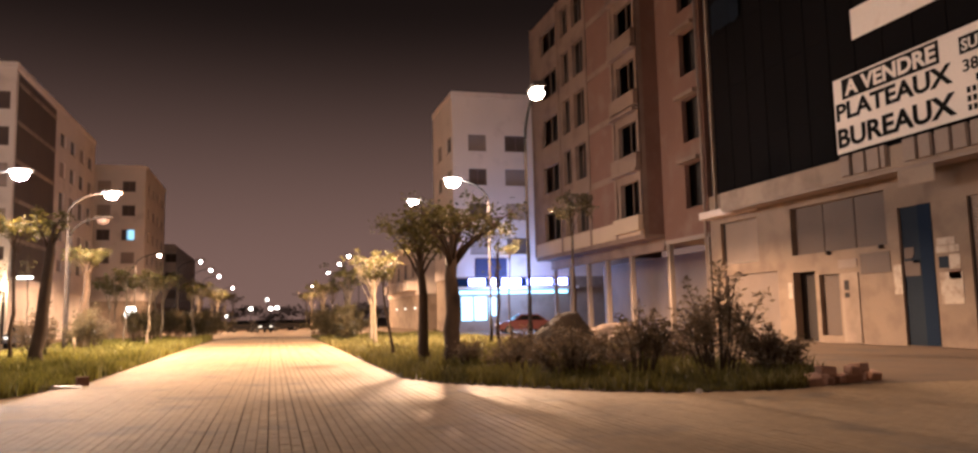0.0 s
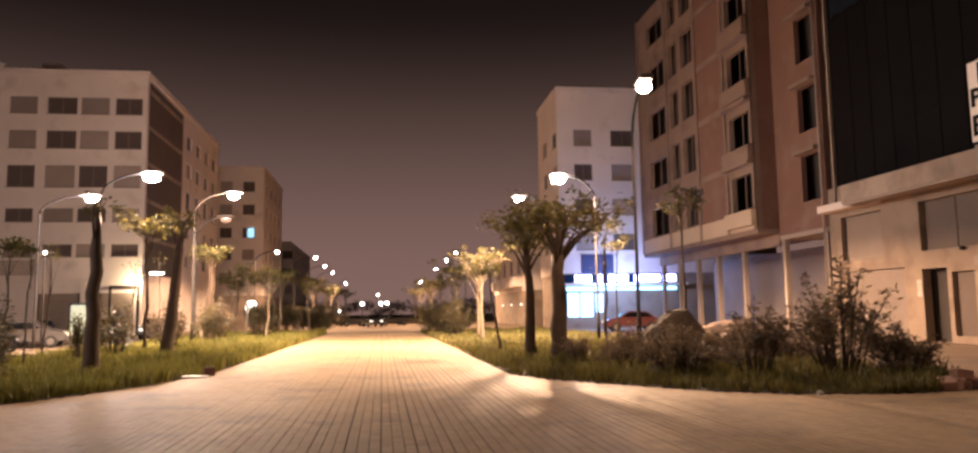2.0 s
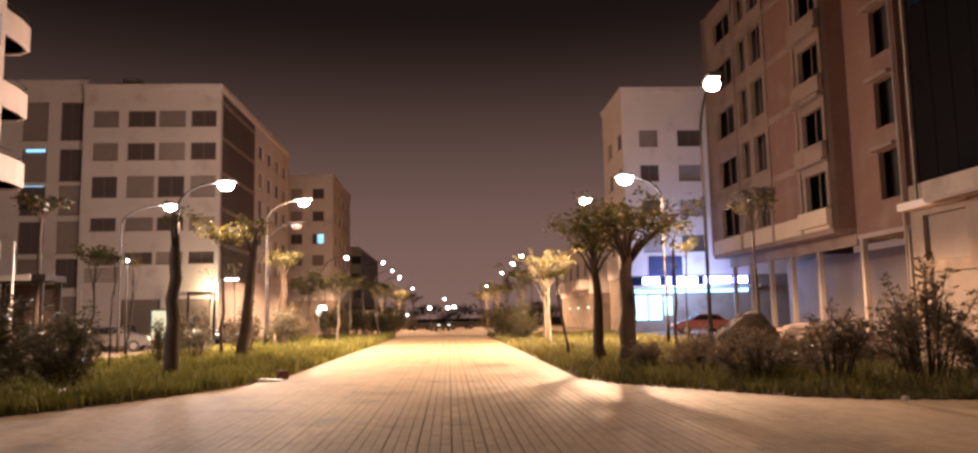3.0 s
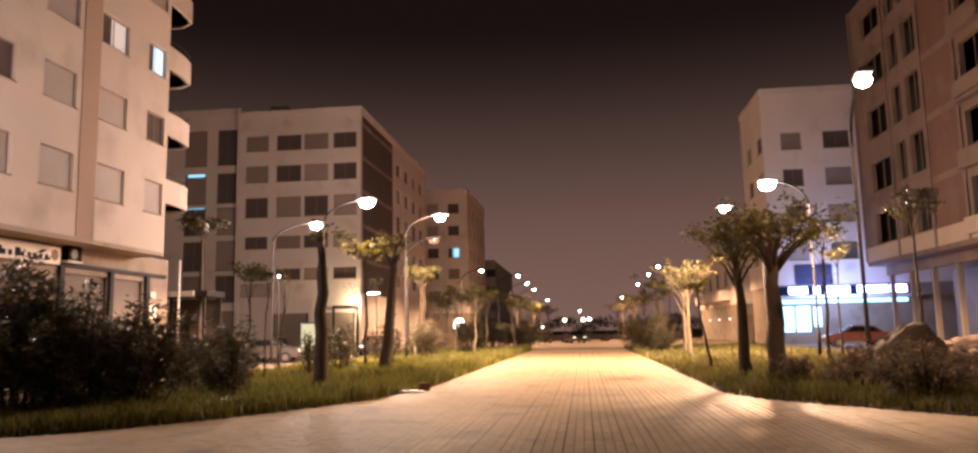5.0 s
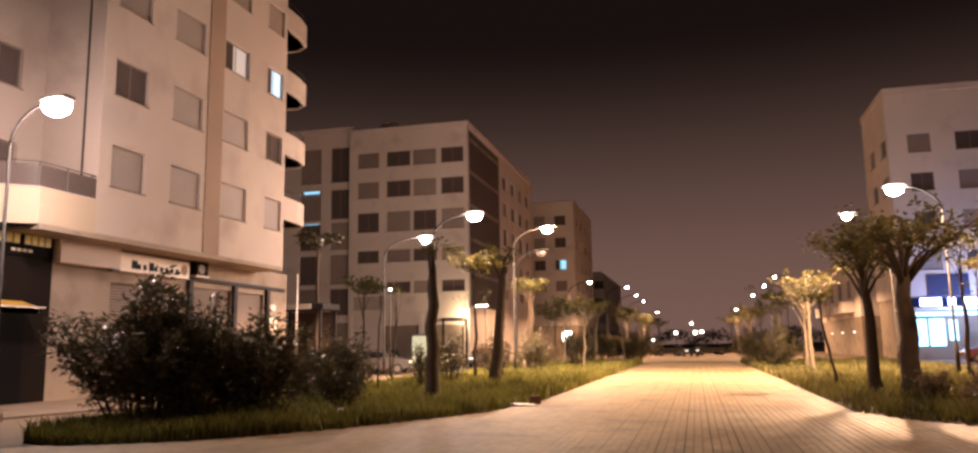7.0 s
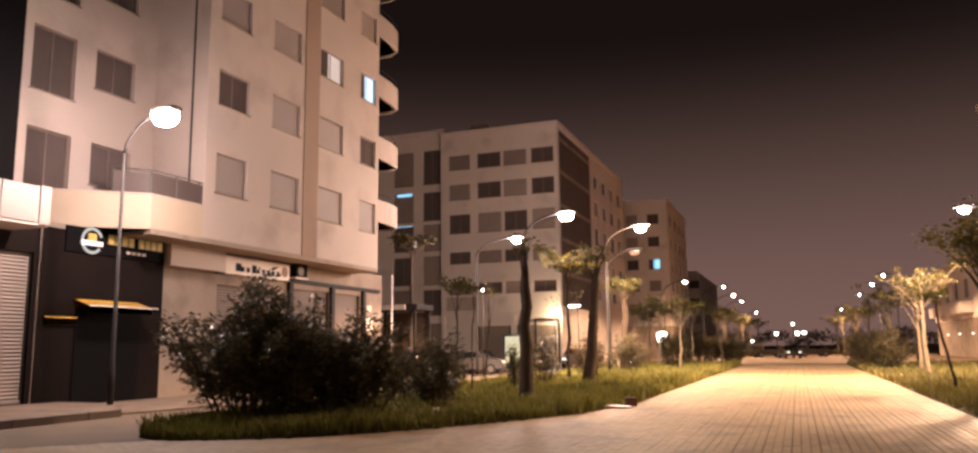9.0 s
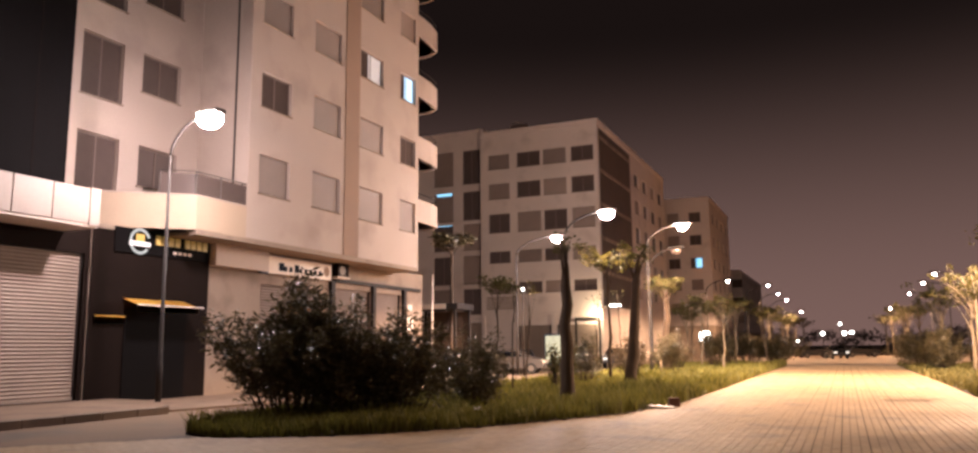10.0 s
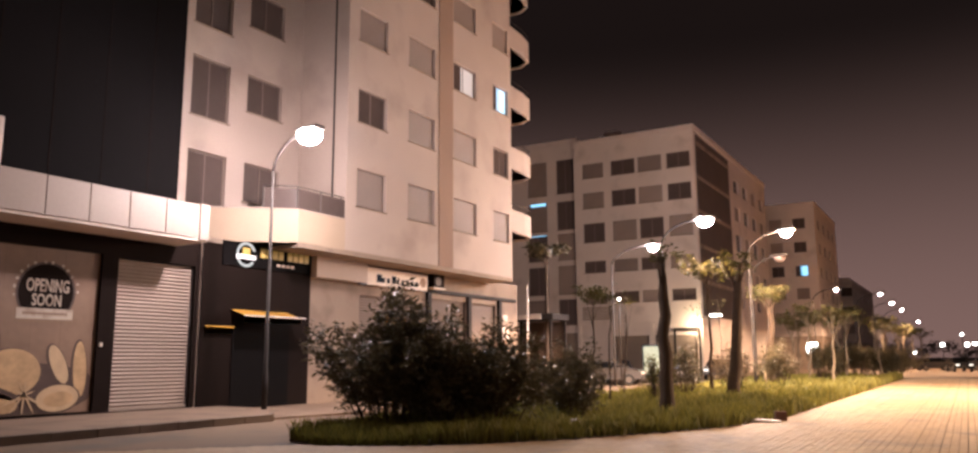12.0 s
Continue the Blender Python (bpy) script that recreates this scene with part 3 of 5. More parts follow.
part("door_panel", box(18.55, 21.1, -0.10, -0.072, 0.05, 2.9, 0.01), M_BLACKCLAD, dark, "", MG)
part("sign_board", box(18.0, 22.05, -0.13, -0.072, 4.62, 5.42, 0.01), M_BLACKCLAD, dark, "black sign board", MG)
part("fascia", box(22.12, 25.0, -0.35, -0.003, 4.55, 5.45, 0.01), M_RENDER, flats, "pale render band", MG)
part("header", box(29.3, 37.6, -0.12, -0.003, 4.5, 4.66), M_DARKSTEEL, flats, "dark shutter header", MG)
for a, b in ((29.85, 32.85), (33.15, 35.65)):
    roller_shutter(flats, facing(XL - 0.1, a, 0.05, "E"), b - a, 4.2, "beige roller shutter, closed", 0.105, M_BEIGESHUT)
roller_shutter(flats, facing(XL - 0.1, 24.95, 0.05, "E"), 3.9, 4.05, "beige roller shutter, closed", 0.105, M_BEIGESHUT)
for y in (32.98, 35.9, 29.6):
    part("pier", box(y - 0.13, y + 0.13, -0.16, -0.003, 0.02, 4.5), M_DARKSTEEL, flats, "dark pier", MG)
part("price_strip", box(26.7, 27.95, -0.09, 0.09, 3.03, 3.27), mat("orange_print", (0.55, 0.22, 0.04), 0.6, 0.2, 1, 8), flats, "orange strip on the shutter", MG)
part("notice", box(36.3, 36.9, -0.04, -0.004, 2.5, 3.2), M_WHITE, flats, "white notice", MG)
part("notice", box(36.35, 36.8, -0.04, -0.004, 3.5, 3.8), M_WHITE, flats, "", MG)
part("service_panel", box(21.4, 21.75, -0.06, -0.004, 0.9, 2.2, 0.01), M_WHITE, flats, "pale metal service cabinet", MG)

# snack bar sign: round emblem and lettering as plain blocks, awnings
emblem = bmesh.new()
for k in range(20):
    a0, a1 = 2 * math.pi * (k + 1.5) / 24, 2 * math.pi * (k + 2.5) / 24
    q = [(18.93 + r * math.cos(a), 5.03 + r * math.sin(a)) for r, a in ((0.42, a0), (0.42, a1), (0.33, a1), (0.33, a0))]
    lo = [emblem.verts.new((x, -0.16, z)) for x, z in q]
    emblem.faces.new(lo)
bmesh.ops.solidify(emblem, geom=emblem.faces[:], thickness=0.025)
# ring and band glow faintly in place of lamplight falling on them
part("emblem", emblem, glow("emblem_added_glow", (1.0, 0.9, 0.75), 0.05), dark, "white ring emblem", MG)
part("emblem_band", box(18.52, 19.34, -0.17, -0.135, 4.88, 5.02), glow("emblem_band_added_glow", (1.0, 0.9, 0.75), 0.08), dark, "", MG)
part("emblem_block", box(18.77, 19.09, -0.175, -0.135, 5.03, 5.26), M_GOLD, dark, "", MG)
for k in range(8):
    y = 19.58 + 0.275 * k + (0.16 if k > 3 else 0)
    part("sign_block", box(y, y + 0.21, -0.17, -0.135, 5.0, 5.30), M_GOLD, dark, "dull gold block on the sign", MG)
for k in range(4):
    part("sign_block", box(20.35 + 0.22 * k, 20.5 + 0.22 * k, -0.15, -0.135, 4.76, 4.84), M_WHITE, dark, "", MG)


def awning(a, b, z, deep, drop):
    bm = bmesh.new()
    n = 10
    for k in range(n):
        u0, u1 = a + (b - a) * k / n, a + (b - a) * (k + 1) / n
        v = [bm.verts.new(c) for c in ((u0, -0.08, z + drop), (u1, -0.08, z + drop), (u1, -deep, z), (u0, -deep, z), (u0, -deep, z - 0.2), (u1, -deep, z - 0.2))]
        bm.faces.new((v[0], v[1], v[2], v[3]))
        bm.faces.new((v[3], v[2], v[5], v[4]))
    bmesh.ops.solidify(bm, geom=bm.faces[:], thickness=0.012)
    aw = part("awning", bm, M_YELLOW, flats, "small yellow canvas awning", MG)
    part("front_bar", box(a - 0.02, b + (0.25 if deep > 0.5 else 0.02), -deep - 0.02, -deep + 0.01, z - 0.02, z + 0.02), M_WHITE if deep > 0.5 else M_YELLOW, aw, "pale metal bar", MG)
    return aw


awning(18.45, 20.95, 2.98, 0.75, 0.22)
awning(17.42, 18.5, 2.62, 0.18, 0.03)
# pictorial shop sign as plain blocks
sign = part("shop_sign", box(25.15, 29.3, -0.22, -0.05, 4.52, 5.22, 0.01), M_WHITE, flats, "white shop sign with a blue end", MG)
part("sign_end", box(24.72, 25.13, -0.22, -0.05, 4.50, 5.20, 0.01), mat("blue_sign_end", (0.06, 0.09, 0.16), 0.5, 0.2, 1, 8), sign, "", MG)
for k, w in enumerate((0.42, 0.24, 0.24, 0.38, 0.2, 0.22, 0.22, 0.22, 0.22)):
    y = 25.75 + 0.33 * k
    part("sign_block", box(y, y + w * 0.75, -0.235, -0.222, 4.66, 4.98 if k in (0, 3) else 4.86), M_BLUEGREY, sign, "grey-blue block on the sign", MG)
blob_bm = bmesh.new()
bmesh.ops.create_circle(blob_bm, cap_ends=True, segments=16, radius=0.22, matrix=Matrix.Translation((28.95, -0.23, 4.88)) @ pose(0, 0, 0, 90))
part("sign_picture", blob_bm, M_PILASTER, sign, "", MG)
ac = thing("air_conditioner", "white outdoor air conditioner unit on the shop wall", "air conditioner", XL, 29.9, 4.8)
part("casing", box(29.55, 30.4, -0.40, -0.08, 4.72, 5.3, 0.02), M_DARKPANEL, ac, "", MG)
part("bracket", box(29.5, 30.45, -0.42, -0.003, 4.66, 4.72), M_WHITE, ac, "", MG)
fan = bmesh.new()
bmesh.ops.create_circle(fan, cap_ends=True, segments=20, radius=0.22, matrix=Matrix.Translation((29.9, -0.405, 5.0)) @ pose(0, 0, 0, 90))
part("fan_grille", fan, M_STEEL, ac, "", MG)

# ---- left: far blocks ----
def block(name, label, x0, x1, y0, y1, z0, z1, wallmat, cols, rows, side_cols=(), side="E", lit=(), ground=None, side_rows=None):
    """A far block of flats: front wall to the south, one side wall to the street, windows in both, ground floor and roof."""
    b = thing(name, label, "building", (x0 + x1) / 2, y0, 0)
    side_rows = side_rows or rows
    part("wall", wall_mesh(x1 - x0, z1 - z0, 0.35, [(a, c, d - z0, e - z0) for a, c in cols for d, e in rows]), wallmat, b, "", facing(x0, y0, z0, "S"))
    for i, (a, c) in enumerate(cols):
        for j, (d, e) in enumerate(rows):
            window(b, facing(x0 + a, y0, d, "S"), c - a, e - d, "lit" if (i, j) in lit else "blind" if (i * 2 + j) % 4 in (0, 3) else "glass")
    y2 = y0 + 0.352
    ms = (lambda u, z: facing(x1, y2 + u, z, "E")) if side == "E" else (lambda u, z: facing(x0, y1 - u, z, "W"))
    part("side_wall", wall_mesh(y1 - y2, z1 - z0, 0.35, [(a, c, d - z0, e - z0) for a, c in side_cols for d, e in side_rows]), wallmat, b, "", ms(0, z0))
    for i, (a, c) in enumerate(side_cols):
        for j, (d, e) in enumerate(side_rows):
            window(b, ms(a, d), c - a, e - d, "blind" if (i + j) % 3 == 0 else "glass")
    part("roof", box(x0 - 0.1, x1 + 0.1, y0 - 0.1, y1, z1, z1 + 0.5), wallmat, b)
    part("interior", box(x0 + 0.75, x1 - 0.75, y0 + 0.75, y1 - 0.5, 0.1, z1 - 0.1), M_ROOMSHADE, b, "near-black backing with the rooms' shade painted in")
    if ground:
        part("ground_floor", box(x0 + 0.02, x1 - 0.02, y0 + 0.12, y0 + 0.4, 0, z0 - 0.305), ground, b)
        part("ground_floor_side", box(x1 - 0.5, x1 - 0.15, y0 + 0.41, y1, 0, z0 - 0.305) if side == "E" else box(x0 + 0.15, x0 + 0.5, y0 + 0.41, y1, 0, z0 - 0.305), ground, b)
        part("slab", box(x0, x1, y0, y1, z0 - 0.3, z0 - 0.003), wallmat, b)
    return b


R2ROWS = [(6.85, 7.95), (9.9, 11.1), (12.95, 14.9), (16.4, 18.0), (19.5, 21.0)]
white = block("apartment_building", "white six-storey apartment block with dark windows", -33.2, -20.8, 73, 104, 5.0, 23.0, M_RENDER,
              [(0.9, 3.2), (4.0, 6.5), (6.8, 9.2), (9.7, 12.0)], R2ROWS, [(14.4 + 4.2 * k, 16.6 + 4.2 * k) for k in range(4)], ground=M_RENDER)
for x in (-33.0, -29.6, -25.6, -21.1):
    part("pier", box(x - 0.2, x + 0.2, 73.0, 73.5, 0, 4.7), M_RENDER, white)
for a, b in ((-29.2, -26.0), (-25.2, -21.5)):
    roller_shutter(white, facing(a, 73.05, 0.1, "S"), b - a, 3.6)
part("glazed_recess", box(-20.79, -20.72, 73.5, 85.6, 5.4, 22.6), M_SLATBROWN, white, "dark glazed stair strip")
for k in range(5):
    part("recess_band", box(-20.80, -20.68, 73.5, 85.6, 8.4 + 3.3 * k, 8.75 + 3.3 * k), M_GREYR, white)
for k in range(6):
    part("board", box(-32.6, -29.4, 72.94, 72.99, 5.3 + 0.22 * k, 5.44 + 0.22 * k), M_GREYR, white, "ribbed render lines")
gate_parts = ((-23.40, -23.22, 0.0, 4.1), (-21.10, -20.92, 0.0, 4.1), (-23.40, -20.92, 4.1, 4.3))
for a, b, c, d in gate_parts:
    part("gate_frame", box(a, b, 72.62, 72.80, c, d, 0.01), M_DARKSTEEL, white, "dark steel entrance frame")
# stair tower with tall dark strips, and the wing behind it
tower = block("stair_tower", "pale stair wing with tall dark openings", -42.5, -33.25, 73.6, 95, 4.4, 23.6, M_RENDER,
              [(3.6, 5.9), (7.0, 9.0)], [(4.9, 7.5), (8.0, 10.9), (11.5, 14.2), (14.6, 17.6), (18.4, 22.0)], lit=(), ground=M_GREYR)
for z in (14.15, 17.35):
    part("lit_strip", box(-38.5, -36.8, 73.62, 73.68, z, z + 0.35), M_COOL, tower, "blue-lit loggia strip")
tank = thing("roof_dish", "pale dish on the roof edge", "dish", -30, 76, 23.5)
bm = bmesh.new()
bmesh.ops.create_uvsphere(bm, u_segments=16, v_segments=8, radius=1.0, matrix=Matrix.Translation((-30, 76, 24.6)) @ Matrix.Diagonal((1, 1, 0.35, 1)))
part("dish", bm, M_RENDER, tank)
part("stand", box(-30.06, -29.94, 75.9, 76.1, 23.45, 24.5), M_STEEL, tank)

far3 = block("apartment_building", "distant pale apartment block with one lit window", -36, -16.2, 112, 132, 4.6, 21.6, M_RENDER,
             [(2 + 3.0 * k, 3.6 + 3.0 * k) for k in range(6)], [(6, 7.4), (9.2, 10.6), (12.2, 13.6), (15.4, 16.8), (18.6, 20)],
             [(2 + 4.6 * k, 4.0 + 4.6 * k) for k in range(4)], lit=((5, 2),), ground=M_GREYR)
far4 = block("apartment_building", "distant dim apartment block", -38, -18.5, 165, 210, 4.6, 16.0, M_RENDER,
             [(2 + 4.0 * k, 4 + 4.0 * k) for k in range(5)], [(6, 7.6), (9.5, 11), (13, 14.6)], [(3 + 6 * k, 5 + 6 * k) for k in range(6)], ground=M_GREYR)

# ---- right: office building with banner ----
XR = 22.5
office = thing("office_building", "black glass office building over grey shops, for sale", "building", XR, 27, 0)


def MR(y, z=0.0, x=XR):
    return facing(x, y, z, "W")


OUT = [(1.0, 4.2, 3.75, 5.9), (6.75, 12.5, 3.8, 5.9), (6.7, 8.2, 0.02, 3.05), (8.45, 9.7, 0.3, 2.85), (13.1, 14.68, 0.02, 5.1), (1.2, 5.6, 0.1, 3.2), (16.2, 20.0, 0.1, 5.1)]
M_OFFICE = mat("tan_render", (0.225, 0.163, 0.116), 0.9, 0.3, 0.35, 16, 0.25, stain=(0.155, 0.108, 0.078), stain_at=0.57)
part("wall", wall_mesh(32, 7.45, 0.4, OUT), M_OFFICE, office, "grey-beige rendered shopfront wall", MR(37.5))
# near-black sheet behind the openings, its shade painted in
part("recess", box(0, 32, 0.55, 0.7, 0, 6.5), M_ROOMSHADE, office, "", MR(37.5))
part("curtain_wall", box(0, 31, 0.0, 0.3, 7.5, 22.0), M_BLACKCLAD, office, "black glass curtain wall", MR(36.6))
for k in range(21):
    part("mullion", box(0.1 + 1.5 * k, 0.15 + 1.5 * k, -0.03, -0.002, 7.5, 22.0), M_BLACKCLAD, office, "", MR(36.6))
for k in range(5):
    part("glazing_bar", box(0, 31, -0.025, -0.003, 9.6 + 3.1 * k, 9.66 + 3.1 * k), M_BLACKCLAD, office, "", MR(36.6))
part("edge_strip", box(-0.12, 0.0, -0.10, 0.3, 6.7, 22.0), M_GREYR, office, "pale edge strip", MR(36.7))
canopy = part("canopy", box(0, 31, -1.3, -0.003, 6.30, 7.14, 0.02), M_GREYR, office, "long plain canopy fascia", MR(34.3))
part("canopy_soffit", box(0.05, 31, -1.25, -0.41, 6.20, 6.296), M_RAWCONC, office, "", MR(34.3))
part("white_ledge", box(0.2, 4.4, -0.7, -0.01, 6.2, 6.56, 0.02), M_RENDER, office, "pale ledge under the canopy", MR(37.6))
roller_shutter(office, MR(36.45, 3.78, XR + 0.2), 3.1, 2.1, "grey ribbed upper panel")
roller_shutter(office, MR(36.25, 0.12, XR + 0.12), 4.3, 3.05, "grey-beige ribbed roller shutter, closed", 0.105, M_BEIGESHUT)
for k in range(3):
    part("grille_panel", box(0.02 + 1.9 * k, 1.88 + 1.9 * k, 0.28, 0.33, 3.8, 5.9, 0.01), M_SLATBROWN, office, "brown panelled upper window", MR(30.75))
for k in range(3):
    for q in range(14):
        part("slat", box(0.04 + 1.9 * k, 1.87 + 1.9 * k, 0.245, 0.278, 3.86 + 0.145 * q, 3.95 + 0.145 * q), M_SLATBROWN, office, "", MR(30.75))
part("door_leaf", box(8.5, 9.66, 0.2, 0.25, 0.3, 2.85, 0.01), M_SLATBROWN, office, "", MR(37.5))
door = part("flat_door", box(9.85, 10.85, -0.05, -0.003, 0.05, 2.85, 0.01), M_GREYR, office, "plain grey metal door", MR(37.5))
for z in (1.95, 2.25, 2.45):
    part("notice", box(10.05, 10.32, -0.062, -0.052, z - 0.1, z + 0.1), M_DARKSTEEL, door, "", MR(37.5))
part("transom", box(9.75, 10.8, -0.04, -0.003, 3.05, 3.4, 0.01), M_RAWCONC, office, "", MR(37.5))
part("wall_panel", box(11.0, 12.6, -0.03, -0.003, 2.75, 3.55, 0.01), M_SLATBROWN, office, "brown square wall panel", MR(37.5))
gate = part("blue_shutter", box(13.12, 14.05, 0.10, 0.15, 0.03, 5.1), M_BLUEGREY, office, "tall blue-grey entrance panel", MR(37.5))
part("blue_door", box(14.06, 14.66, -0.02, 0.15, 0.03, 5.1, 0.01), M_BLUE, office, "tall deep-blue metal door leaf", MR(37.5))
for u, z, w, h in ((13.2, 3.2, 0.45, 0.4), (13.15, 2.55, 0.75, 0.55), (13.6, 3.0, 0.4, 0.3)):
    part("notice", box(u, u + w, 0.085, 0.098, z, z + h), M_BLUEGREY if u > 13.5 else M_SLATBROWN, gate, "grey paper notice", MR(37.5))
for u, z, w, h, mt in ((14.82, 3.55, 0.75, 0.25, M_PAPER), (14.78, 3.28, 0.95, 0.24, M_PAPER), (14.85, 2.75, 0.42, 0.4, M_BLUEGREY), (15.3, 2.7, 0.45, 0.5, M_PAPER),
                       (14.85, 1.5, 0.95, 1.1, M_PAPER), (15.25, 2.35, 0.5, 0.3, M_BRICK), (12.72, 1.9, 0.4, 1.1, M_PAPER), (6.35, 1.9, 0.3, 0.7, M_PAPER)):
    part("poster_sheet", box(u, u + w, -0.018, -0.004, z, z + h), mt, office, "paper sheets on the wall", MR(37.5))
roller_shutter(office, MR(21.3, 0.1, XR + 0.1), 3.8, 5.0, "ribbed grey roller shutter")
part("sign_box", box(14.6, 16.2, -1.25, -1.18, 5.62, 6.19, 0.01), M_GREYR, office, "blank pale sign box", MR(37.5))
for u in (9.2, 12.2):
    part("wall_lamp", box(u, u + 0.12, -0.2, -0.003, 3.66, 3.8, 0.02), M_DARKSTEEL, office, "", MR(37.5))
# raised letters of the building's name, as plain blocks
for k, w in enumerate((0.48, 0.56, 0.60, 0.20, 0, 0.52, 0.48, 0.56, 0.52, 0.52, 0.48)):
    if w:
        u = 12.0 + 0.70 * k - (0.35 if k > 3 else 0)
        part("sign_block", box(u, u + w, -1.46, -1.302, 6.42, 7.2, 0.01), M_RAWCONC, office, "raised plain block of the name sign", MR(37.5))
banner = thing("banner", "white sale banner with black capitals on black glass", "banner", XR, 24, 7.7)
MB = MR(26.92, 7.62, XR - 0.35)
part("sheet", box(0, 8.6, 0, 0.03, 0, 3.05), M_WHITE, banner, "", MB)
part("black_band", box(0.5, 5.36, -0.012, -0.003, 2.14, 2.97), M_BLACK, banner, "", MB)
text_part("A VENDRE", 0.86, M_WHITE, banner, MB @ pose(0.68, -0.018, 2.25), fit=(4.55, 0.62), bold=0.032)
text_part("PLATEAUX", 0.92, M_BLACK, banner, MB @ pose(0.10, -0.010, 1.31), fit=(5.75, 0.72), bold=0.032)
text_part("BUREAUX", 1.02, M_BLACK, banner, MB @ pose(0.10, -0.010, 0.20), fit=(5.8, 0.80), bold=0.032)
part("black_tag", box(6.2, 8.4, -0.012, -0.003, 2.15, 2.75), M_BLACK, banner, "", MB)
text_part("SUP", 0.42, M_WHITE, banner, MB @ pose(6.3, -0.016, 2.24), fit=(0.95, 0.40))
text_part("38", 0.55, M_BLACK, banner, MB @ pose(6.28, -0.010, 1.52), fit=(0.62, 0.42))
part("black_tag", box(6.75, 7.9, -0.012, -0.003, 1.12, 1.36), M_BLACK, banner, "", MB)
for z in (0.80, 0.50, 0.20):
    for k in range(6):
        part("small_bar", box(6.35 + 0.22 * k, 6.5 + 0.22 * k, -0.008, -0.002, z, z + 0.2), M_BLACK, banner, "", MB)
strip = thing("banner", "blank pale banner strip high on black glass", "banner", XR, 22, 12.1)
part("sheet", box(0, 9, 0, 0.03, 0, 1.25), M_WHITE, strip, "", MR(25.95, 12.12, XR - 0.1))
strip2 = thing("banner", "torn pale sheet high on the black facade", "banner", XR, 35, 16.3)
bm = bmesh.new()
bmesh.ops.create_grid(bm, x_segments=6, y_segments=4, size=0.5)
for v in bm.verts:
    v.co = (2.6 * (v.co.x + 0.5), 0.03 * math.sin(9 * v.co.x), 1.6 * (v.co.y + 0.5) + 0.14 * math.sin(17 * v.co.x))
bmesh.ops.solidify(bm, geom=bm.faces[:], thickness=0.01)
part("sheet", bm, M_BLUEGREY, strip2, "", MR(36.2, 16.0, XR - 0.1))

# ---- right: unfinished block over an arcade ----
raw = thing("apartment_building", "unfinished brick block with open windows over a columned arcade", "building", XR, 50, 0)
XB, RZ0, RZ1, RY1, RYM, RY0 = 21.2, 6.0, 25.5, 62.5, 42.6, 37.6
RR = [(1.2, 3.8), (4.95, 7.5), (8.8, 11.4), (12.6, 15.1), (16.4, 18.6)]
RC = [(2.3, 5.9), (7.0, 8.6), (9.35, 11.4), (16.8, 19.6)]
M_DIMPLASTER = mat("unpainted_plaster", (0.20, 0.135, 0.10), 0.92, 0.25, 0.25, 12, 0.25, stain=(0.145, 0.095, 0.07), stain_at=0.58)
part("wall", wall_mesh(RY1 - RYM, RZ1 - RZ0, 0.3, [(a, b2, c, d) for a, b2 in RC for c, d in RR]), M_DIMPLASTER, raw, "bare plastered front with open windows", MR(RY1, RZ0, XB))
part("recess_panel", box(12.2, 16.1, -0.04, -0.003, 1.0, RZ1 - RZ0 - 0.3), M_BRICK, raw, "reddish brown brick infill strip", MR(RY1, RZ0, XB))
for a, b2 in RC:
    for c, d in RR:
        part("window_bar", box((a + b2) / 2 - 0.04, (a + b2) / 2 + 0.04, 0.2, 0.26, c, d), M_FRAME, raw, "", MR(RY1, RZ0, XB))
        if b2 - a > 2.5:
            part("shutter_box", box(a, b2, 0.02, 0.28, d - 0.45, d - 0.003), M_DIMPLASTER, raw, "", MR(RY1, RZ0, XB))
# flat near-black sheet; the open rooms' shade is in its colour
part("interior", box(0.2, RY1 - RYM - 0.2, 1.6, 1.7, 0, RZ1 - RZ0), M_ROOMSHADE, raw, "near-black sheet, painted shade of the open rooms", MR(RY1, RZ0, XB))
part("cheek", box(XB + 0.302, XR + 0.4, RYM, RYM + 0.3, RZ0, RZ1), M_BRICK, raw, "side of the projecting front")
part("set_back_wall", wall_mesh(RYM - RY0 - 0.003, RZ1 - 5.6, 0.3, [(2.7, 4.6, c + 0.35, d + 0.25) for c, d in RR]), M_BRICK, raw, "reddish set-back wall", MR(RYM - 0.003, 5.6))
part("interior", box(0.1, RYM - RY0 - 0.1, 0.8, 0.9, 0, RZ1 - 5.6), M_ROOMSHADE, raw, "", MR(RYM, 5.6))
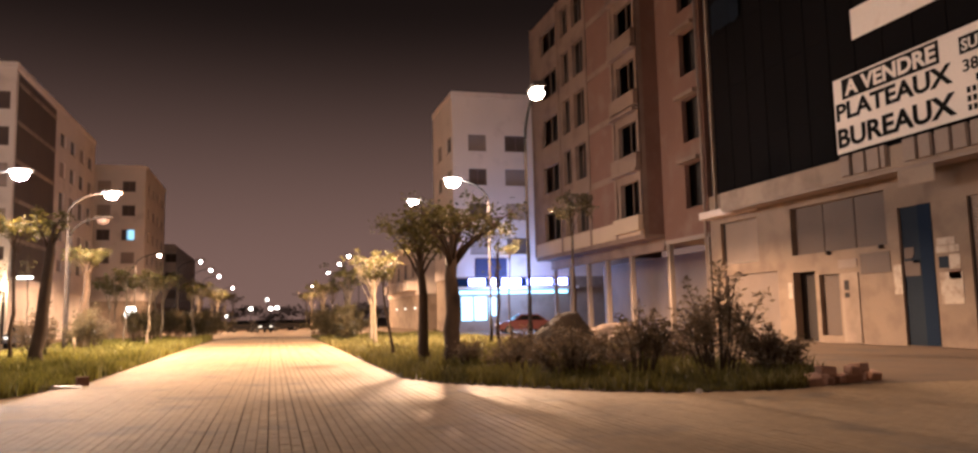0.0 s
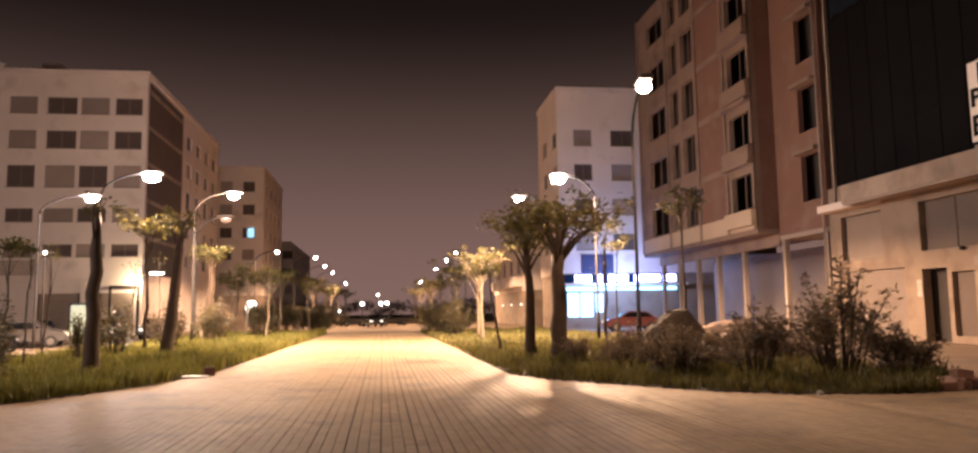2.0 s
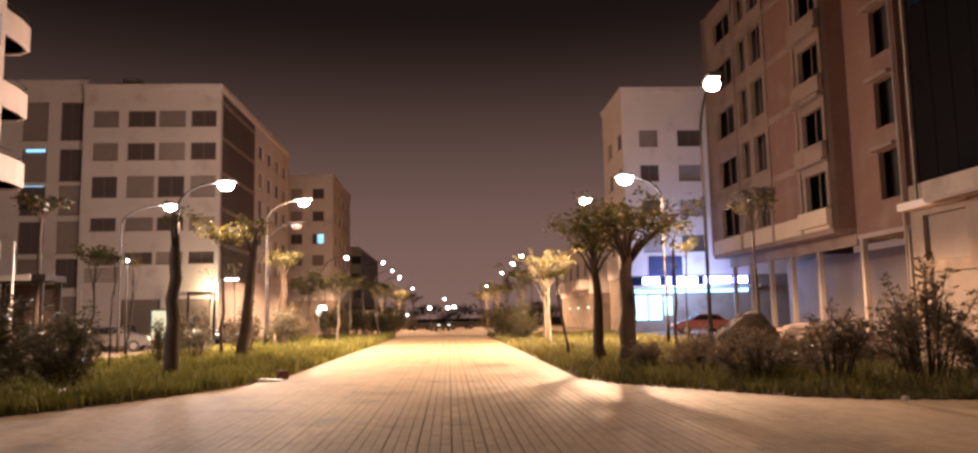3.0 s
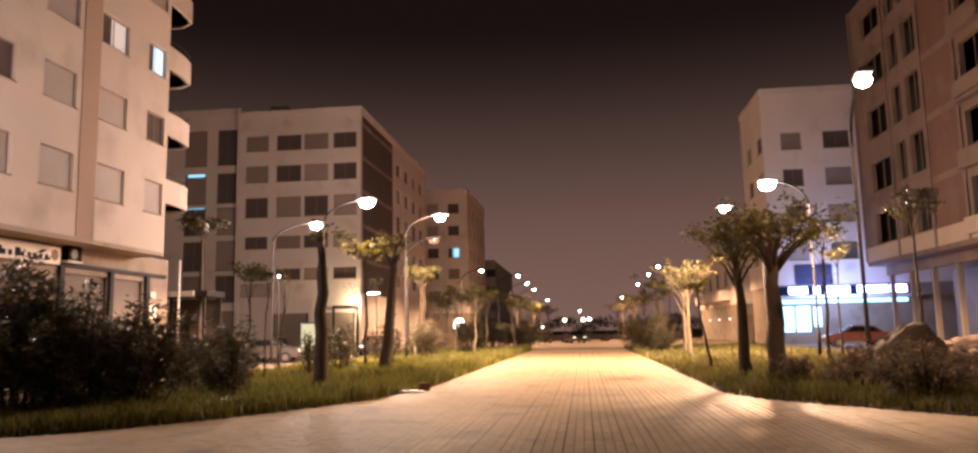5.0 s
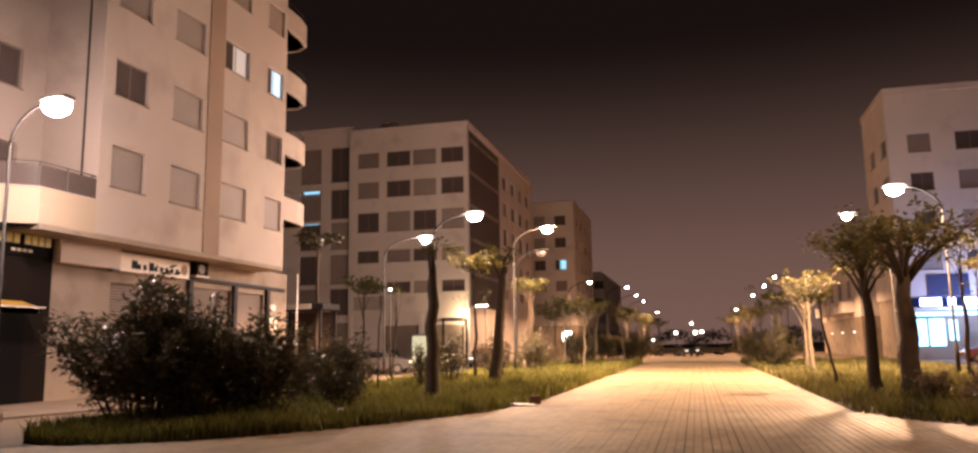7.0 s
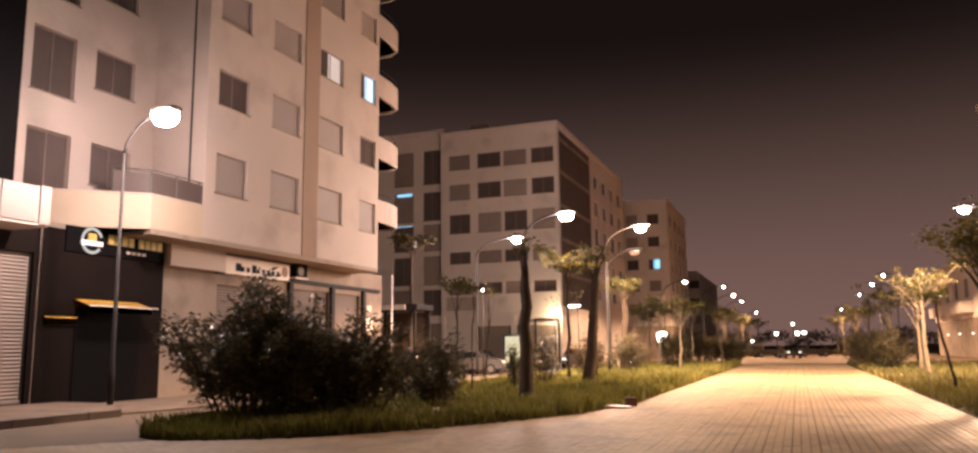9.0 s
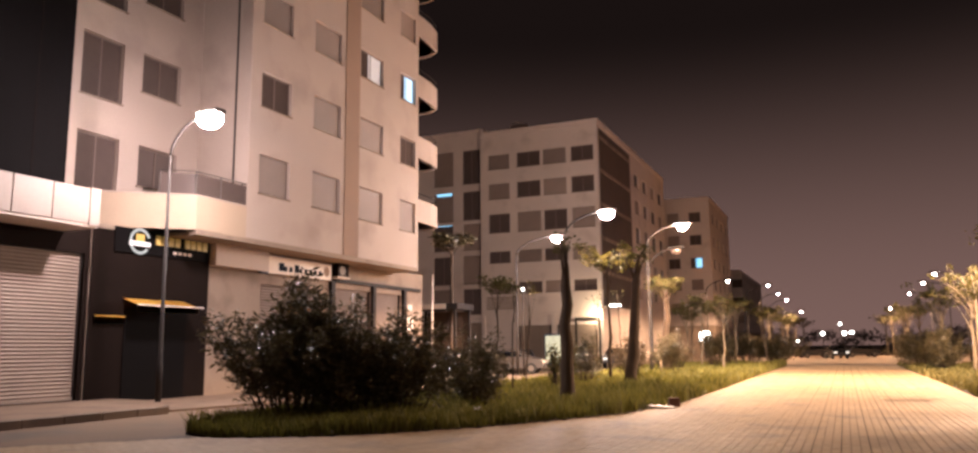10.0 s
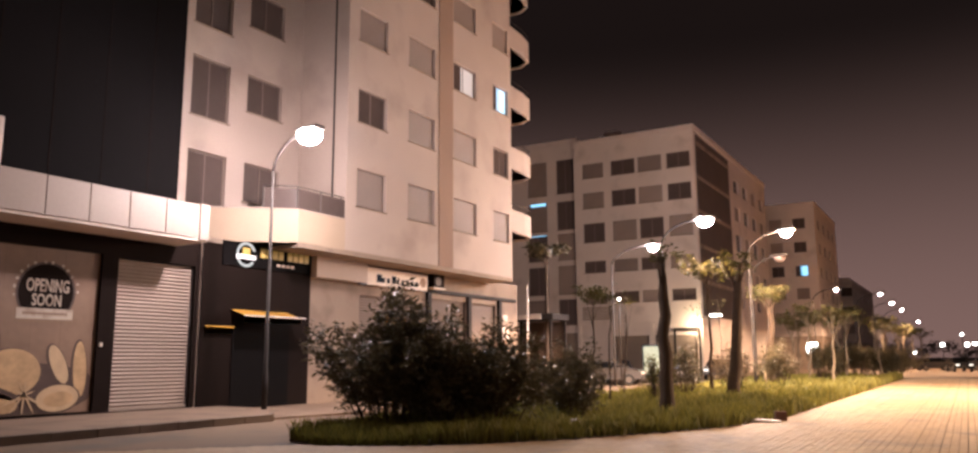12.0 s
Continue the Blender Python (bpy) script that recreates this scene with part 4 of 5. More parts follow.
# lowest band and ledge take cream: lamplight from below put into the colour
for j2, (c, d) in enumerate(RR):
    part("floor_band", box(0, RY1 - RYM, -0.075, -0.042, c - 1.15, c - (0.12 if j2 == 0 else 0.75)), M_CREAM if j2 == 0 else M_DIMPLASTER, raw, "concrete floor band", MR(RY1, RZ0, XB))
    part("ledge", box(16.4, RY1 - RYM + 0.05, -0.42, -0.08, c - 0.95, c - 0.03, 0.02), M_CREAM if j2 == 0 else M_DIMPLASTER, raw, "plastered window ledge", MR(RY1, RZ0, XB))
    part("lintel", box(16.4, RY1 - RYM, -0.5, -0.08, d + 0.02, d + 0.22, 0.02), M_DIMPLASTER, raw, "", MR(RY1, RZ0, XB))
    part("lintel", box(2.55, 4.75, -0.45, -0.003, d + 0.28, d + 0.48, 0.02), M_DIMPLASTER, raw, "", MR(RYM, 5.6))
for u in (0.0, 6.25, 11.85, 16.12, RY1 - RYM - 0.3):
    part("pillar_strip", box(u, u + 0.3, -0.11, -0.078, 0.02, RZ1 - RZ0), M_DIMPLASTER, raw, "", MR(RY1, RZ0, XB))
part("soffit", box(0, RY1 - RYM, 0.0, 6.0, 5.75, 5.995), M_DIMPLASTER, raw, "", MR(RY1, 0, XB))
part("soffit", box(0, RYM - RY0, 0.0, 4.6, 5.35, 5.595), M_RAWCONC, raw, "", MR(RYM - 0.003, 0))
part("beam", box(0, RY1 - RYM + 0.01, 1.25, 1.6, 5.05, 5.745), M_DIMPLASTER, raw, "", MR(RY1, 0, XB))
part("arcade_back", box(0, RY1 - RY0, 4.6, 4.9, 0, 5.3), M_RAWCONC, raw, "bare rear wall of the arcade", MR(RY1))
cm = mesh_of("column", box(-0.15, 0.15, -0.15, 0.15, 0, 5.34, 0.012), M_RAWCONC)
for y in (38.0, 42.4, 47.6, 51.5, 55.0, 58.6, 62.2):
    put("column", cm, raw, pose(XR + 0.22, y, 0))
part("roof", box(0, RY1 - RY0, -0.2, 10, RZ1, RZ1 + 0.4), M_RAWCONC, raw, "", MR(RY1))
part("pipe", tube(bmesh.new(), [(XR - 0.15, 37.75, 0), (XR - 0.15, 37.75, 22)], [0.06, 0.06], 8), M_RAWCONC, raw, "grey drain pipe")
part("end_wall", box(XB + 0.31, XR + 10, RY1 - 0.3, RY1 + 0.003, 6.0, RZ1), M_BRICK, raw)

# ---- right: corner block with the blue-lit shop ----
corner = block("apartment_building", "pale corner block with a blue-lit shop below", 15.9, 36, 70, 79, 5.2, 21.6, M_RENDER,
               [(1.5, 3.2), (5.0, 7.2), (9.0, 11), (13, 15)], [(7, 8.5), (10.2, 11.7), (13.4, 14.9), (16.6, 18.1)],
               [(2 + 4.2 * k, 4.2 + 4.2 * k) for k in range(2)], side="W", ground=M_GREYR)
part("lit_fascia", box(-0.2, 10.5, -0.35, -0.05, 4.05, 4.75, 0.02), M_BLUE, corner, "blue fascia", facing(16.2, 70, 0, "S"))
for a, w in ((0.9, 1.5), (2.9, 0.5), (4.0, 1.8), (6.4, 2.4), (9.0, 1.3)):
    part("lit_sign", box(a, a + w, -0.42, -0.355, 4.1, 4.72), M_SIGNBLUE, corner, "glowing blue-white sign", facing(16.2, 70, 0, "S"))
for a, w, z, h in ((-0.5, 11.0, 3.35, 0.30), (0.3, 1.0, 1.0, 2.1), (1.5, 1.1, 1.0, 2.1), (2.9, 0.6, 1.4, 1.6)):
    part("lit_shopfront", box(a, a + w, 0.04, 0.09, z, z + h), M_SIGNCYAN, corner, "cyan-lit shop glazing", facing(16.2, 70, 0, "S"))
part("awning", box(-1.0, 11, -1.6, -0.06, 3.72, 3.95, 0.02), M_WHITE, corner, "flat white canopy", facing(16.2, 70, 0, "S"))
part("upper_panel", box(1.6, 4.6, -0.12, -0.05, 4.9, 6.6), mat("dark_violet_hoarding", (0.03, 0.03, 0.075), 0.7, 0.2, 1, 8), corner, "dark blue hoarding", facing(16.2, 70, 0, "S"))
far_r = block("apartment_building", "pale low apartment block with balconies", 15.8, 34, 86, 112, 4.2, 9.6, M_RENDER,
              [(2 + 4 * k, 4 + 4 * k) for k in range(4)], [(6.0, 7.8)], [(2.5 + 5.5 * k, 5 + 5.5 * k) for k in range(4)], side="W", ground=M_GREYR)
for k in range(4):
    b = part("balcony", box(14.7, 15.795, 89.0 + 5.5 * k, 92.2 + 5.5 * k, 4.4, 5.5, 0.02), M_RENDER, far_r, "pale boxed balcony")
for k in range(3):
    part("lit_window", box(15.86, 15.94, 90.5 + 7 * k, 91.3 + 7 * k, 2.3, 2.5), M_TAIL, far_r, "small lit shop window")


# ---- street lamps ----
def street_lamp(label, px, py, hx, hy, hz, lit=True, group="street lamps", size=1.0, lens=None):
    """A tapered steel post with a curved arm that carries a flat lamp head over hx, hy."""
    s = thing("street_lamp", label, "street lamp", px, py, 0, group)
    z1 = hz - 0.9
    part("post", tube(bmesh.new(), [(px, py, 0), (px, py, 1.2), (px, py, 1.25), (px, py, z1)], [0.085, 0.08, 0.06, 0.04], 10), M_DARKSTEEL, s)
    pts = []
    for k in range(7):
        f = k / 6
        pts.append((px + (hx - px) * f ** 1.6, py + (hy - py) * f ** 1.6, z1 + 0.98 * math.sin(f * math.pi / 2)))
    part("arm", tube(bmesh.new(), pts, [0.045] * 6 + [0.035], 8), M_DARKSTEEL, s)
    part("base_plate", box(px - 0.2, px + 0.2, py - 0.2, py + 0.2, 0.0, 0.04), M_STEEL, s)
    ang = math.atan2(hy - py, hx - px)
    mh = pose(hx, hy, hz, 0, 0, math.degrees(ang))
    bm = box(-0.30, 0.62, -0.2, 0.2, 0.05, 0.2, 0.05)
    head = part("lamp_head", bm, M_STEEL if lit else M_DARKSTEEL, s, "", mh)
    bm = bmesh.new()
    bmesh.ops.create_uvsphere(bm, u_segments=20, v_segments=12, radius=1, matrix=Matrix.Translation((0.15, 0, -0.05)) @ Matrix.Diagonal((0.33 * size, 0.29 * size, 0.24 * size, 1)))
    bmesh.ops.delete(bm, geom=[v for v in bm.verts if v.co.z > 0.03], context="VERTS")
    for f in bm.faces:
        f.smooth = True
    part("lens", bm, (lens or M_LAMP) if lit else M_GLASS, head, "glowing lens" if lit else "", mh)
    return s


LIT = "tall grey steel street lamp with curved arm, lit"
street_lamp(LIT, -18.0, 17.45, -16.58, 17.33, 8.15, size=1.15)
street_lamp(LIT, -17.6, 43.6, -15.3, 43.9, 7.85, size=0.85, lens=M_LAMPHIGH)
street_lamp(LIT, -12.4, 37.0, -10.45, 37.1, 7.88, lens=M_LAMPHIGH)
street_lamp(LIT, -9.6, 42.4, -7.8, 42.3, 7.8, size=0.8, lens=M_LAMPHIGH)
street_lamp(LIT, 10.1, 36.8, 8.45, 36.65, 7.88, lens=M_LAMPHIGH)
street_lamp(LIT, 9.3, 43.0, 7.65, 42.9, 7.75, size=0.7, lens=M_LAMPHIGH)
street_lamp(LIT, 7.6, 23.2, 7.35, 21.35, 7.85, size=0.72, lens=M_LAMPDIM)
street_lamp("tall curved street lamp post, unlit", -10.4, 46.5, -8.9, 46.2, 7.0, False)
street_lamp(LIT, -12.6, 82, -10.6, 82, 7.9, size=0.4)
street_lamp(LIT, 18.6, 12.0, 16.8, 12.4, 7.8, size=0.5)
far_lamp = street_lamp("distant lit street lamp along the walkway", -9.6, 90, -7.5, 90, 7.85, group="distant street lamps", size=0.3)
for y in (106, 122, 165):
    copy_thing(far_lamp, pose(-9.7, y, 0))
for y in (83, 95, 114, 161):
    copy_thing(far_lamp, pose(9.9, y, 0, 0, 0, 180))

light("lamp_light", -16.35, 17.35, 7.7, 410, PALE)
light("lamp_light", -15.0, 43.9, 7.4, 480, PALE)
light("lamp_light", -10.1, 37.1, 7.4, 4100, WARM, cone=145)
light("lamp_light", -7.5, 42.3, 7.3, 1600, WARM)
light("lamp_light", 8.05, 36.6, 7.4, 5600, WARM, cone=163)
light("lamp_light", 7.3, 42.9, 7.3, 2400, WARM, cone=160)
light("lamp_light", 7.0, 20.9, 7.3, 330, ORANGE, cone=152)
light("lamp_light", 16.4, 12.4, 7.3, 70, ORANGE)
light("lamp_light", -10.3, 82, 7.4, 2600, WARM, cone=165)
light("lamp_light", 7.6, 83, 7.4, 2600, WARM, cone=165)
light("lamp_light", -7.2, 106, 7.4, 3500, WARM, cone=165)
light("lamp_light", 7.6, 114, 7.4, 3500, WARM, cone=165)
light("wall_light", -20.9, 72.0, 4.3, 160, (1.0, 0.72, 0.4), 0.1)
light("shop_light", 20.5, 66.5, 4.2, 430, (0.35, 0.5, 1.0), 0.3)

# low globe lamp on a post beside the forecourt
gl = thing("post_lamp", "thin post lamp with small lit globe", "street lamp", -16.6, 42.0, 0)
part("post", tube(bmesh.new(), [(-16.6, 42.0, 0), (-16.6, 42.0, 4.7)], [0.05, 0.035], 8), M_DARKSTEEL, gl)
bm = bmesh.new()
bmesh.ops.create_uvsphere(bm, u_segments=12, v_segments=8, radius=0.09, matrix=Matrix.Translation((-16.6, 42.0, 4.79)))
part("globe", bm, M_SIGNWHITE, gl, "small lit globe")

# lit wall lamp and lit signs of the far left side
wl = thing("wall_lamp", "bright wall lamp on a bracket", "lamp", -20.4, 72.6, 4.6)
part("bracket", box(-20.9, -19.2, 72.5, 72.995, 5.15, 5.25), M_STEEL, wl)
part("lens", box(-20.0, -18.9, 72.4, 72.7, 5.26, 5.42, 0.03), M_SIGNWHITE, wl, "glowing tube")
ad = thing("advertising_box", "standing advertising box, dimly lit", "sign", -17.4, 49.2, 0)
part("case", box(-18.0, -16.8, 49.2, 49.4, 0.45, 2.4, 0.02), M_BLUEGREY, ad)
part("face", box(-17.9, -16.9, 49.17, 49.197, 0.6, 2.3), mat("pale_green_poster", (0.26, 0.30, 0.22), 0.5, 0.3, 1.5, 9, 0, emit=0.10), ad, "pale lit poster face")
part("leg", box(-17.45, -17.35, 49.25, 49.35, 0, 0.45), M_STEEL, ad)
ls = thing("lit_sign", "glowing white shop sign box", "sign", -12.9, 81.2, 1.8)
part("face", box(-13.3, -12.3, 81.0, 81.25, 1.95, 2.95, 0.12), M_SIGNWHITE, ls)
part("post", box(-12.86, -12.74, 81.05, 81.2, 0, 1.85), M_STEEL, ls)
for x, y, z, w, h in ((-3.9, 150, 3.2, 0.55, 0.5), (-0.5, 155, 3.2, 0.6, 0.6), (0.6, 155, 3.4, 0.7, 0.45), (-1.0, 152, 4.9, 0.4, 0.4), (-7.5, 140, 2.0, 0.5, 0.3)):
    s = thing("lit_sign", "distant glowing white street sign", "sign", x, y, 0, "distant lit signs")
    part("face", box(x, x + w, y - 0.1, y + 0.1, z, z + h, 0.03), M_SIGNWHITE, s)
    part("post", box(x + w / 2 - 0.07, x + w / 2 + 0.07, y - 0.05, y + 0.05, 0, z), M_STEEL, s)

# ---- trees and bushes ----
def leaf_cloud(name, centres, count, leaf, material, parent, seed, squash=0.6, droop=0.0, m=None, aspect=2.0):
    """Many small pointed leaves, strewn round clump centres (x, y, z, radius)."""
    r = np.random.default_rng(seed)
    c = np.array(centres, float)
    pick = r.choice(len(c), count, p=c[:, 3] ** 2 / (c[:, 3] ** 2).sum())
    d = r.normal(size=(count, 3))
    d /= np.linalg.norm(d, axis=1)[:, None]
    p = c[pick, :3] + d * (c[pick, 3] * r.random(count) ** 0.45)[:, None] * (1, 1, squash)
    a = r.normal(size=(count, 3))
    a[:, 2] = a[:, 2] * 0.5 - droop
    a /= np.linalg.norm(a, axis=1)[:, None]
    b = np.cross(a, r.normal(size=(count, 3)))
    b /= np.linalg.norm(b, axis=1)[:, None]
    s = (leaf * r.uniform(0.6, 1.3, count))[:, None]
    n = np.cross(a, b)
    v = np.stack([p, p + a * s * 0.5 + b * s / (2 * aspect) + n * s * 0.08, p + a * s, p + a * s * 0.5 - b * s / (2 * aspect) + n * s * 0.08], 1).reshape(-1, 3)
    f = np.arange(4 * count).reshape(-1, 4)
    me = bpy.data.meshes.new(name)
    me.from_pydata(v.tolist(), [], f.tolist())
    me.materials.append(material)
    return put(name, me, parent, m)


def tree(label, x, y, h, r0, seed, lean=(0.0, 0.0), fork=0.62, limbs=5, spread=1.2, leaves=1500, leaf=0.16, bark=None, leafmat=None, crown_r=0.55, flat=0.6, name="tree", group="trees"):
    """A tapered, slightly crooked trunk that forks into limbs, with leaf clumps at the limbs' ends."""
    rng = random.Random(seed)
    t = thing(name, label, "tree", x, y, 0, group)
    top = Vector((x + lean[0], y + lean[1], h * fork))
    pts, rad = [], []
    for k in range(7):
        f = k / 6
        pts.append((x + lean[0] * f + rng.uniform(-.05, .05) * (0 < k < 6), y + lean[1] * f + rng.uniform(-.05, .05), -0.05 + (h * fork + 0.05) * f))
        rad.append(r0 * (1.25 if k == 0 else 1 - 0.35 * f))
    lead = h * (1 - fork) * 0.7
    for f in (0.45, 1.0):
        pts.append((top.x + rng.uniform(-.12, .12) * f, top.y + rng.uniform(-.12, .12) * f, top.z + lead * f))
        rad.append(r0 * (0.65 - 0.5 * f))
    bm = tube(bmesh.new(), pts, rad, 10, 0.09, rng)
    part("trunk", bm, bark or M_BARK, t)
    clumps = []
    for k in range(limbs):
        a = 2 * math.pi * (k + rng.random() * 0.6) / limbs
        out = spread * rng.uniform(0.55, 1.0)
        up = h * (1 - fork)
        end = top + Vector((out * math.cos(a), out * math.sin(a), up * rng.uniform(0.5, 0.95)))
        root = top + Vector((0, 0, lead * (rng.uniform(-0.35, 0.55))))
        end.z = max(end.z, root.z + 0.15 * up)
        mid = root.lerp(end, 0.5) + Vector((rng.uniform(-.1, .1), rng.uniform(-.1, .1), 0.10 * up))
        bm = tube(bmesh.new(), [root - Vector((0, 0, 0.12)), root.lerp(mid, 0.5) + Vector((0, 0, 0.05)), mid, end], [r0 * 0.30, r0 * 0.20, r0 * 0.14, r0 * 0.05], 6, 0.08, rng)
        for q in range(3):
            st = mid.lerp(end, rng.uniform(0.0, 0.8))
            tw = st + Vector((rng.uniform(-.55, .55), rng.uniform(-.55, .55), rng.uniform(-.15, .4))) * spread * 0.6
            tube(bm, [st, st.lerp(tw, 0.5) + Vector((0, 0, 0.05)), tw], [r0 * 0.12, r0 * 0.08, r0 * 0.03], 5)
            clumps.append((*tw, crown_r * rng.uniform(0.45, 0.85)))
        clumps.append((*end, crown_r * rng.uniform(0.5, 0.9)))
        part("limb", bm, bark or M_BARK, t)
    if leaves:
        leaf_cloud("crown", clumps, leaves, leaf, leafmat or M_LEAF, t, seed, flat)
    return t


DARK = "thick dark-barked street tree with sparse leaves"
YOUNG = "young tree with limewashed trunk and yellow-green leaves"
# left bed
tree("thick bare pollarded tree trunk in rough grass", -7.35, 21.6, 4.9, 0.21, 1, (0.05, 0), 0.66, 3, 0.22, 120, 0.14, crown_r=0.3)
tree("leaning dark tree trunk with few leaf tufts", -7.6, 29.8, 5.3, 0.23, 2, (0.35, 0), 0.74, 4, 0.8, 170, 0.17, crown_r=0.3)
tree(DARK, -9.2, 44.0, 5.2, 0.24, 3, (0.2, 0), 0.7, 5, 1.0, 700, 0.17)
tree("slender tree with bright yellow-green leaf clumps", -9.3, 33.3, 5.9, 0.075, 4, (0.0, 0), 0.66, 8, 1.3, 620, 0.20, crown_r=0.38, flat=0.7)
tree("slender tree with bright yellow-green leaf clumps", -11.6, 26.5, 4.4, 0.045, 5, (0.1, 0), 0.65, 5, 0.7, 500, 0.14, crown_r=0.35)
tree("thin leafless sapling in rough grass", -11.9, 30.2, 4.6, 0.04, 6, (0.2, 0), 0.55, 4, 0.5, 60, 0.12)
tree("thin leafless sapling in rough grass", -10.6, 25.6, 4.0, 0.035, 7, (0.12, 0), 0.7, 3, 0.35, 30, 0.12)
tree("dark palm-like tree beside the flats", -21.3, 42.5, 8.2, 0.15, 8, (0, 0), 0.88, 9, 1.3, 900, 0.3, crown_r=0.5, leafmat=M_BUSHLEAF)
first = tree(YOUNG, -9.0, 55.0, 5.2, 0.085, 9, (0.1, 0), 0.55, 8, 1.4, 420, 0.21, M_WHITEBARK, crown_r=0.32, flat=0.7)
for k, (x, y, s, a) in enumerate(((-7.4, 60, 1.0, 70), (-8.6, 66, 1.05, 150), (-7.0, 50.5, 0.92, 20), (-6.2, 70, 1, 210), (-6.4, 78, 1, 10), (-7.2, 86, 1.1, 95), (-6.6, 96, 1, 300),
                                  (-6.8, 108, 1.1, 50), (-6.5, 122, 1.1, 120), (-10.4, 58, 0.9, 260), (-11.2, 64, 1, 35), (-6.4, 140, 1.2, 10))):
    copy_thing(first, pose(x, y, 0, 0, 0, a) @ Matrix.Diagonal((s, s, s, 1)))
tree("thin leafless sapling in rough grass", -12.5, 42.2, 4.8, 0.045, 61, (0.15, 0), 0.6, 4, 0.5, 60, 0.12)
tree("thin leafless sapling in rough grass", -12.3, 46.8, 5.2, 0.045, 62, (-0.1, 0), 0.6, 4, 0.5, 60, 0.12)
for x, y, h, lean in ((-9.7, 46.2, 1.25, 0.03), (-10.5, 45.4, 1.1, 0.55), (-8.1, 37.8, 0.9, -0.05)):
    stake = part("stake", tube(bmesh.new(), [(0, 0, -0.05), (lean * 0.5, 0, h * 0.5), (lean, 0, h)], [0.05, 0.045, 0.04], 7), M_WHITEBARK, None, "pale cut wooden stake in the grass", pose(x, y, 0))
    tagged(stake, category="stake", group="stakes")
# right bed
tree(DARK, 5.3, 23.9, 4.9, 0.27, 21, (0.05, 0), 0.66, 12, 2.0, 1700, 0.18, crown_r=0.6, flat=0.9)
tree(DARK, 4.75, 25.3, 4.8, 0.18, 22, (-0.15, 0), 0.64, 8, 1.5, 900, 0.17, crown_r=0.55, flat=0.9)
tree("slender leaning sapling by the walkway", 4.4, 30.0, 3.4, 0.06, 23, (-0.35, 0), 0.75, 4, 0.5, 260, 0.14, crown_r=0.3)
ry = tree(YOUNG, 5.15, 41.0, 5.3, 0.105, 24, (-0.1, 0), 0.52, 10, 1.8, 430, 0.21, M_WHITEBARK, crown_r=0.30, flat=0.7)
for x, y, s, a in ((5.9, 49, 0.95, 80), (5.2, 57, 1.05, 160), (5.8, 66, 1, 240), (5.6, 76, 1, 30), (5.4, 88, 1.1, 110), (5.8, 100, 1.1, 200), (5.5, 116, 1.1, 300), (5.6, 134, 1.2, 20)):
    copy_thing(ry, pose(x, y, 0, 0, 0, a) @ Matrix.Diagonal((s, s, s, 1)))
tree("thin dark roadside tree", 9.4, 33.0, 5.6, 0.07, 26, (0, 0), 0.7, 5, 0.8, 350, 0.15)
tree("thin dark sapling with bare stem", 7.0, 24.6, 3.2, 0.035, 27, (-0.05, 0), 0.85, 3, 0.2, 20, 0.12)
tree("thin dark roadside tree", 12.0, 30.5, 6.4, 0.07, 28, (-0.1, 0), 0.72, 6, 0.9, 900, 0.15, crown_r=0.45, leafmat=M_BUSHLEAF)
tree("thin dark roadside tree", 10.6, 35.5, 5.0, 0.05, 29, (0.1, 0), 0.75, 4, 0.5, 200, 0.15)


def bush(label, x, y, rx, ry_, h, count, seed, leaf=0.15, sparse=0.0, material=None):
    """An oleander-like bush: many stems from the foot, each with long narrow leaves."""
    rng = random.Random(seed)
    b = thing("bush", label, "bush", x, y, 0, "bushes")
    bm = bmesh.new()
    clumps = []
    for k in range(int(22 * (1 - sparse * 0.5))):
        a, f = rng.uniform(0, 2 * math.pi), rng.random() ** 0.6
        ex, ey = x + rx * f * math.cos(a), y + ry_ * f * math.sin(a)
        ez = h * (1 - 0.45 * f * f) * rng.uniform(0.62, 1.0)
        root = (x + 0.35 * rx * f * math.cos(a), y + 0.35 * ry_ * f * math.sin(a), 0.0)
        mid = (0.5 * (root[0] + ex) - 0.08 * math.cos(a), 0.5 * (root[1] + ey), 0.62 * ez)
        tube(bm, [root, mid, (ex, ey, ez)], [0.025, 0.016, 0.006], 5)
        for q in range(1, 7):
            g = q / 6
            p = Vector(root).lerp(Vector(mid), min(1, 2 * g)) if g < 0.5 else Vector(mid).lerp(Vector((ex, ey, ez)), 2 * g - 1)
            if g > 0.25 + 0.3 * sparse:
                clumps.append((*p, (0.20 + 0.16 * (1 - g)) * (1.0 - 0.3 * sparse) * (0.6 + 0.4 * h / 2)))
    part("branchwork", bm, M_BARK, b)
    leaf_cloud("foliage", clumps, count, leaf, material or M_BUSHLEAF, b, seed, 1.0, -0.25, aspect=3.6)
    return b


OLE = "dense dark oleander bush with narrow glossy leaves"
bush(OLE, -11.4, 15.0, 2.35, 1.6, 3.45, 9360, 31, 0.19)
bush(OLE, -10.3, 15.4, 1.5, 1.2, 2.9, 4680, 38, 0.19)
bush(OLE, -9.6, 16.2, 1.7, 1.3, 2.5, 5400, 32, 0.19)
bush(OLE, -12.0, 16.9, 1.1, 1.2, 2.4, 3500, 33)
bush("low dark bush with drooping shoots", -9.2, 19.6, 1.4, 1.1, 2.15, 5000, 34)
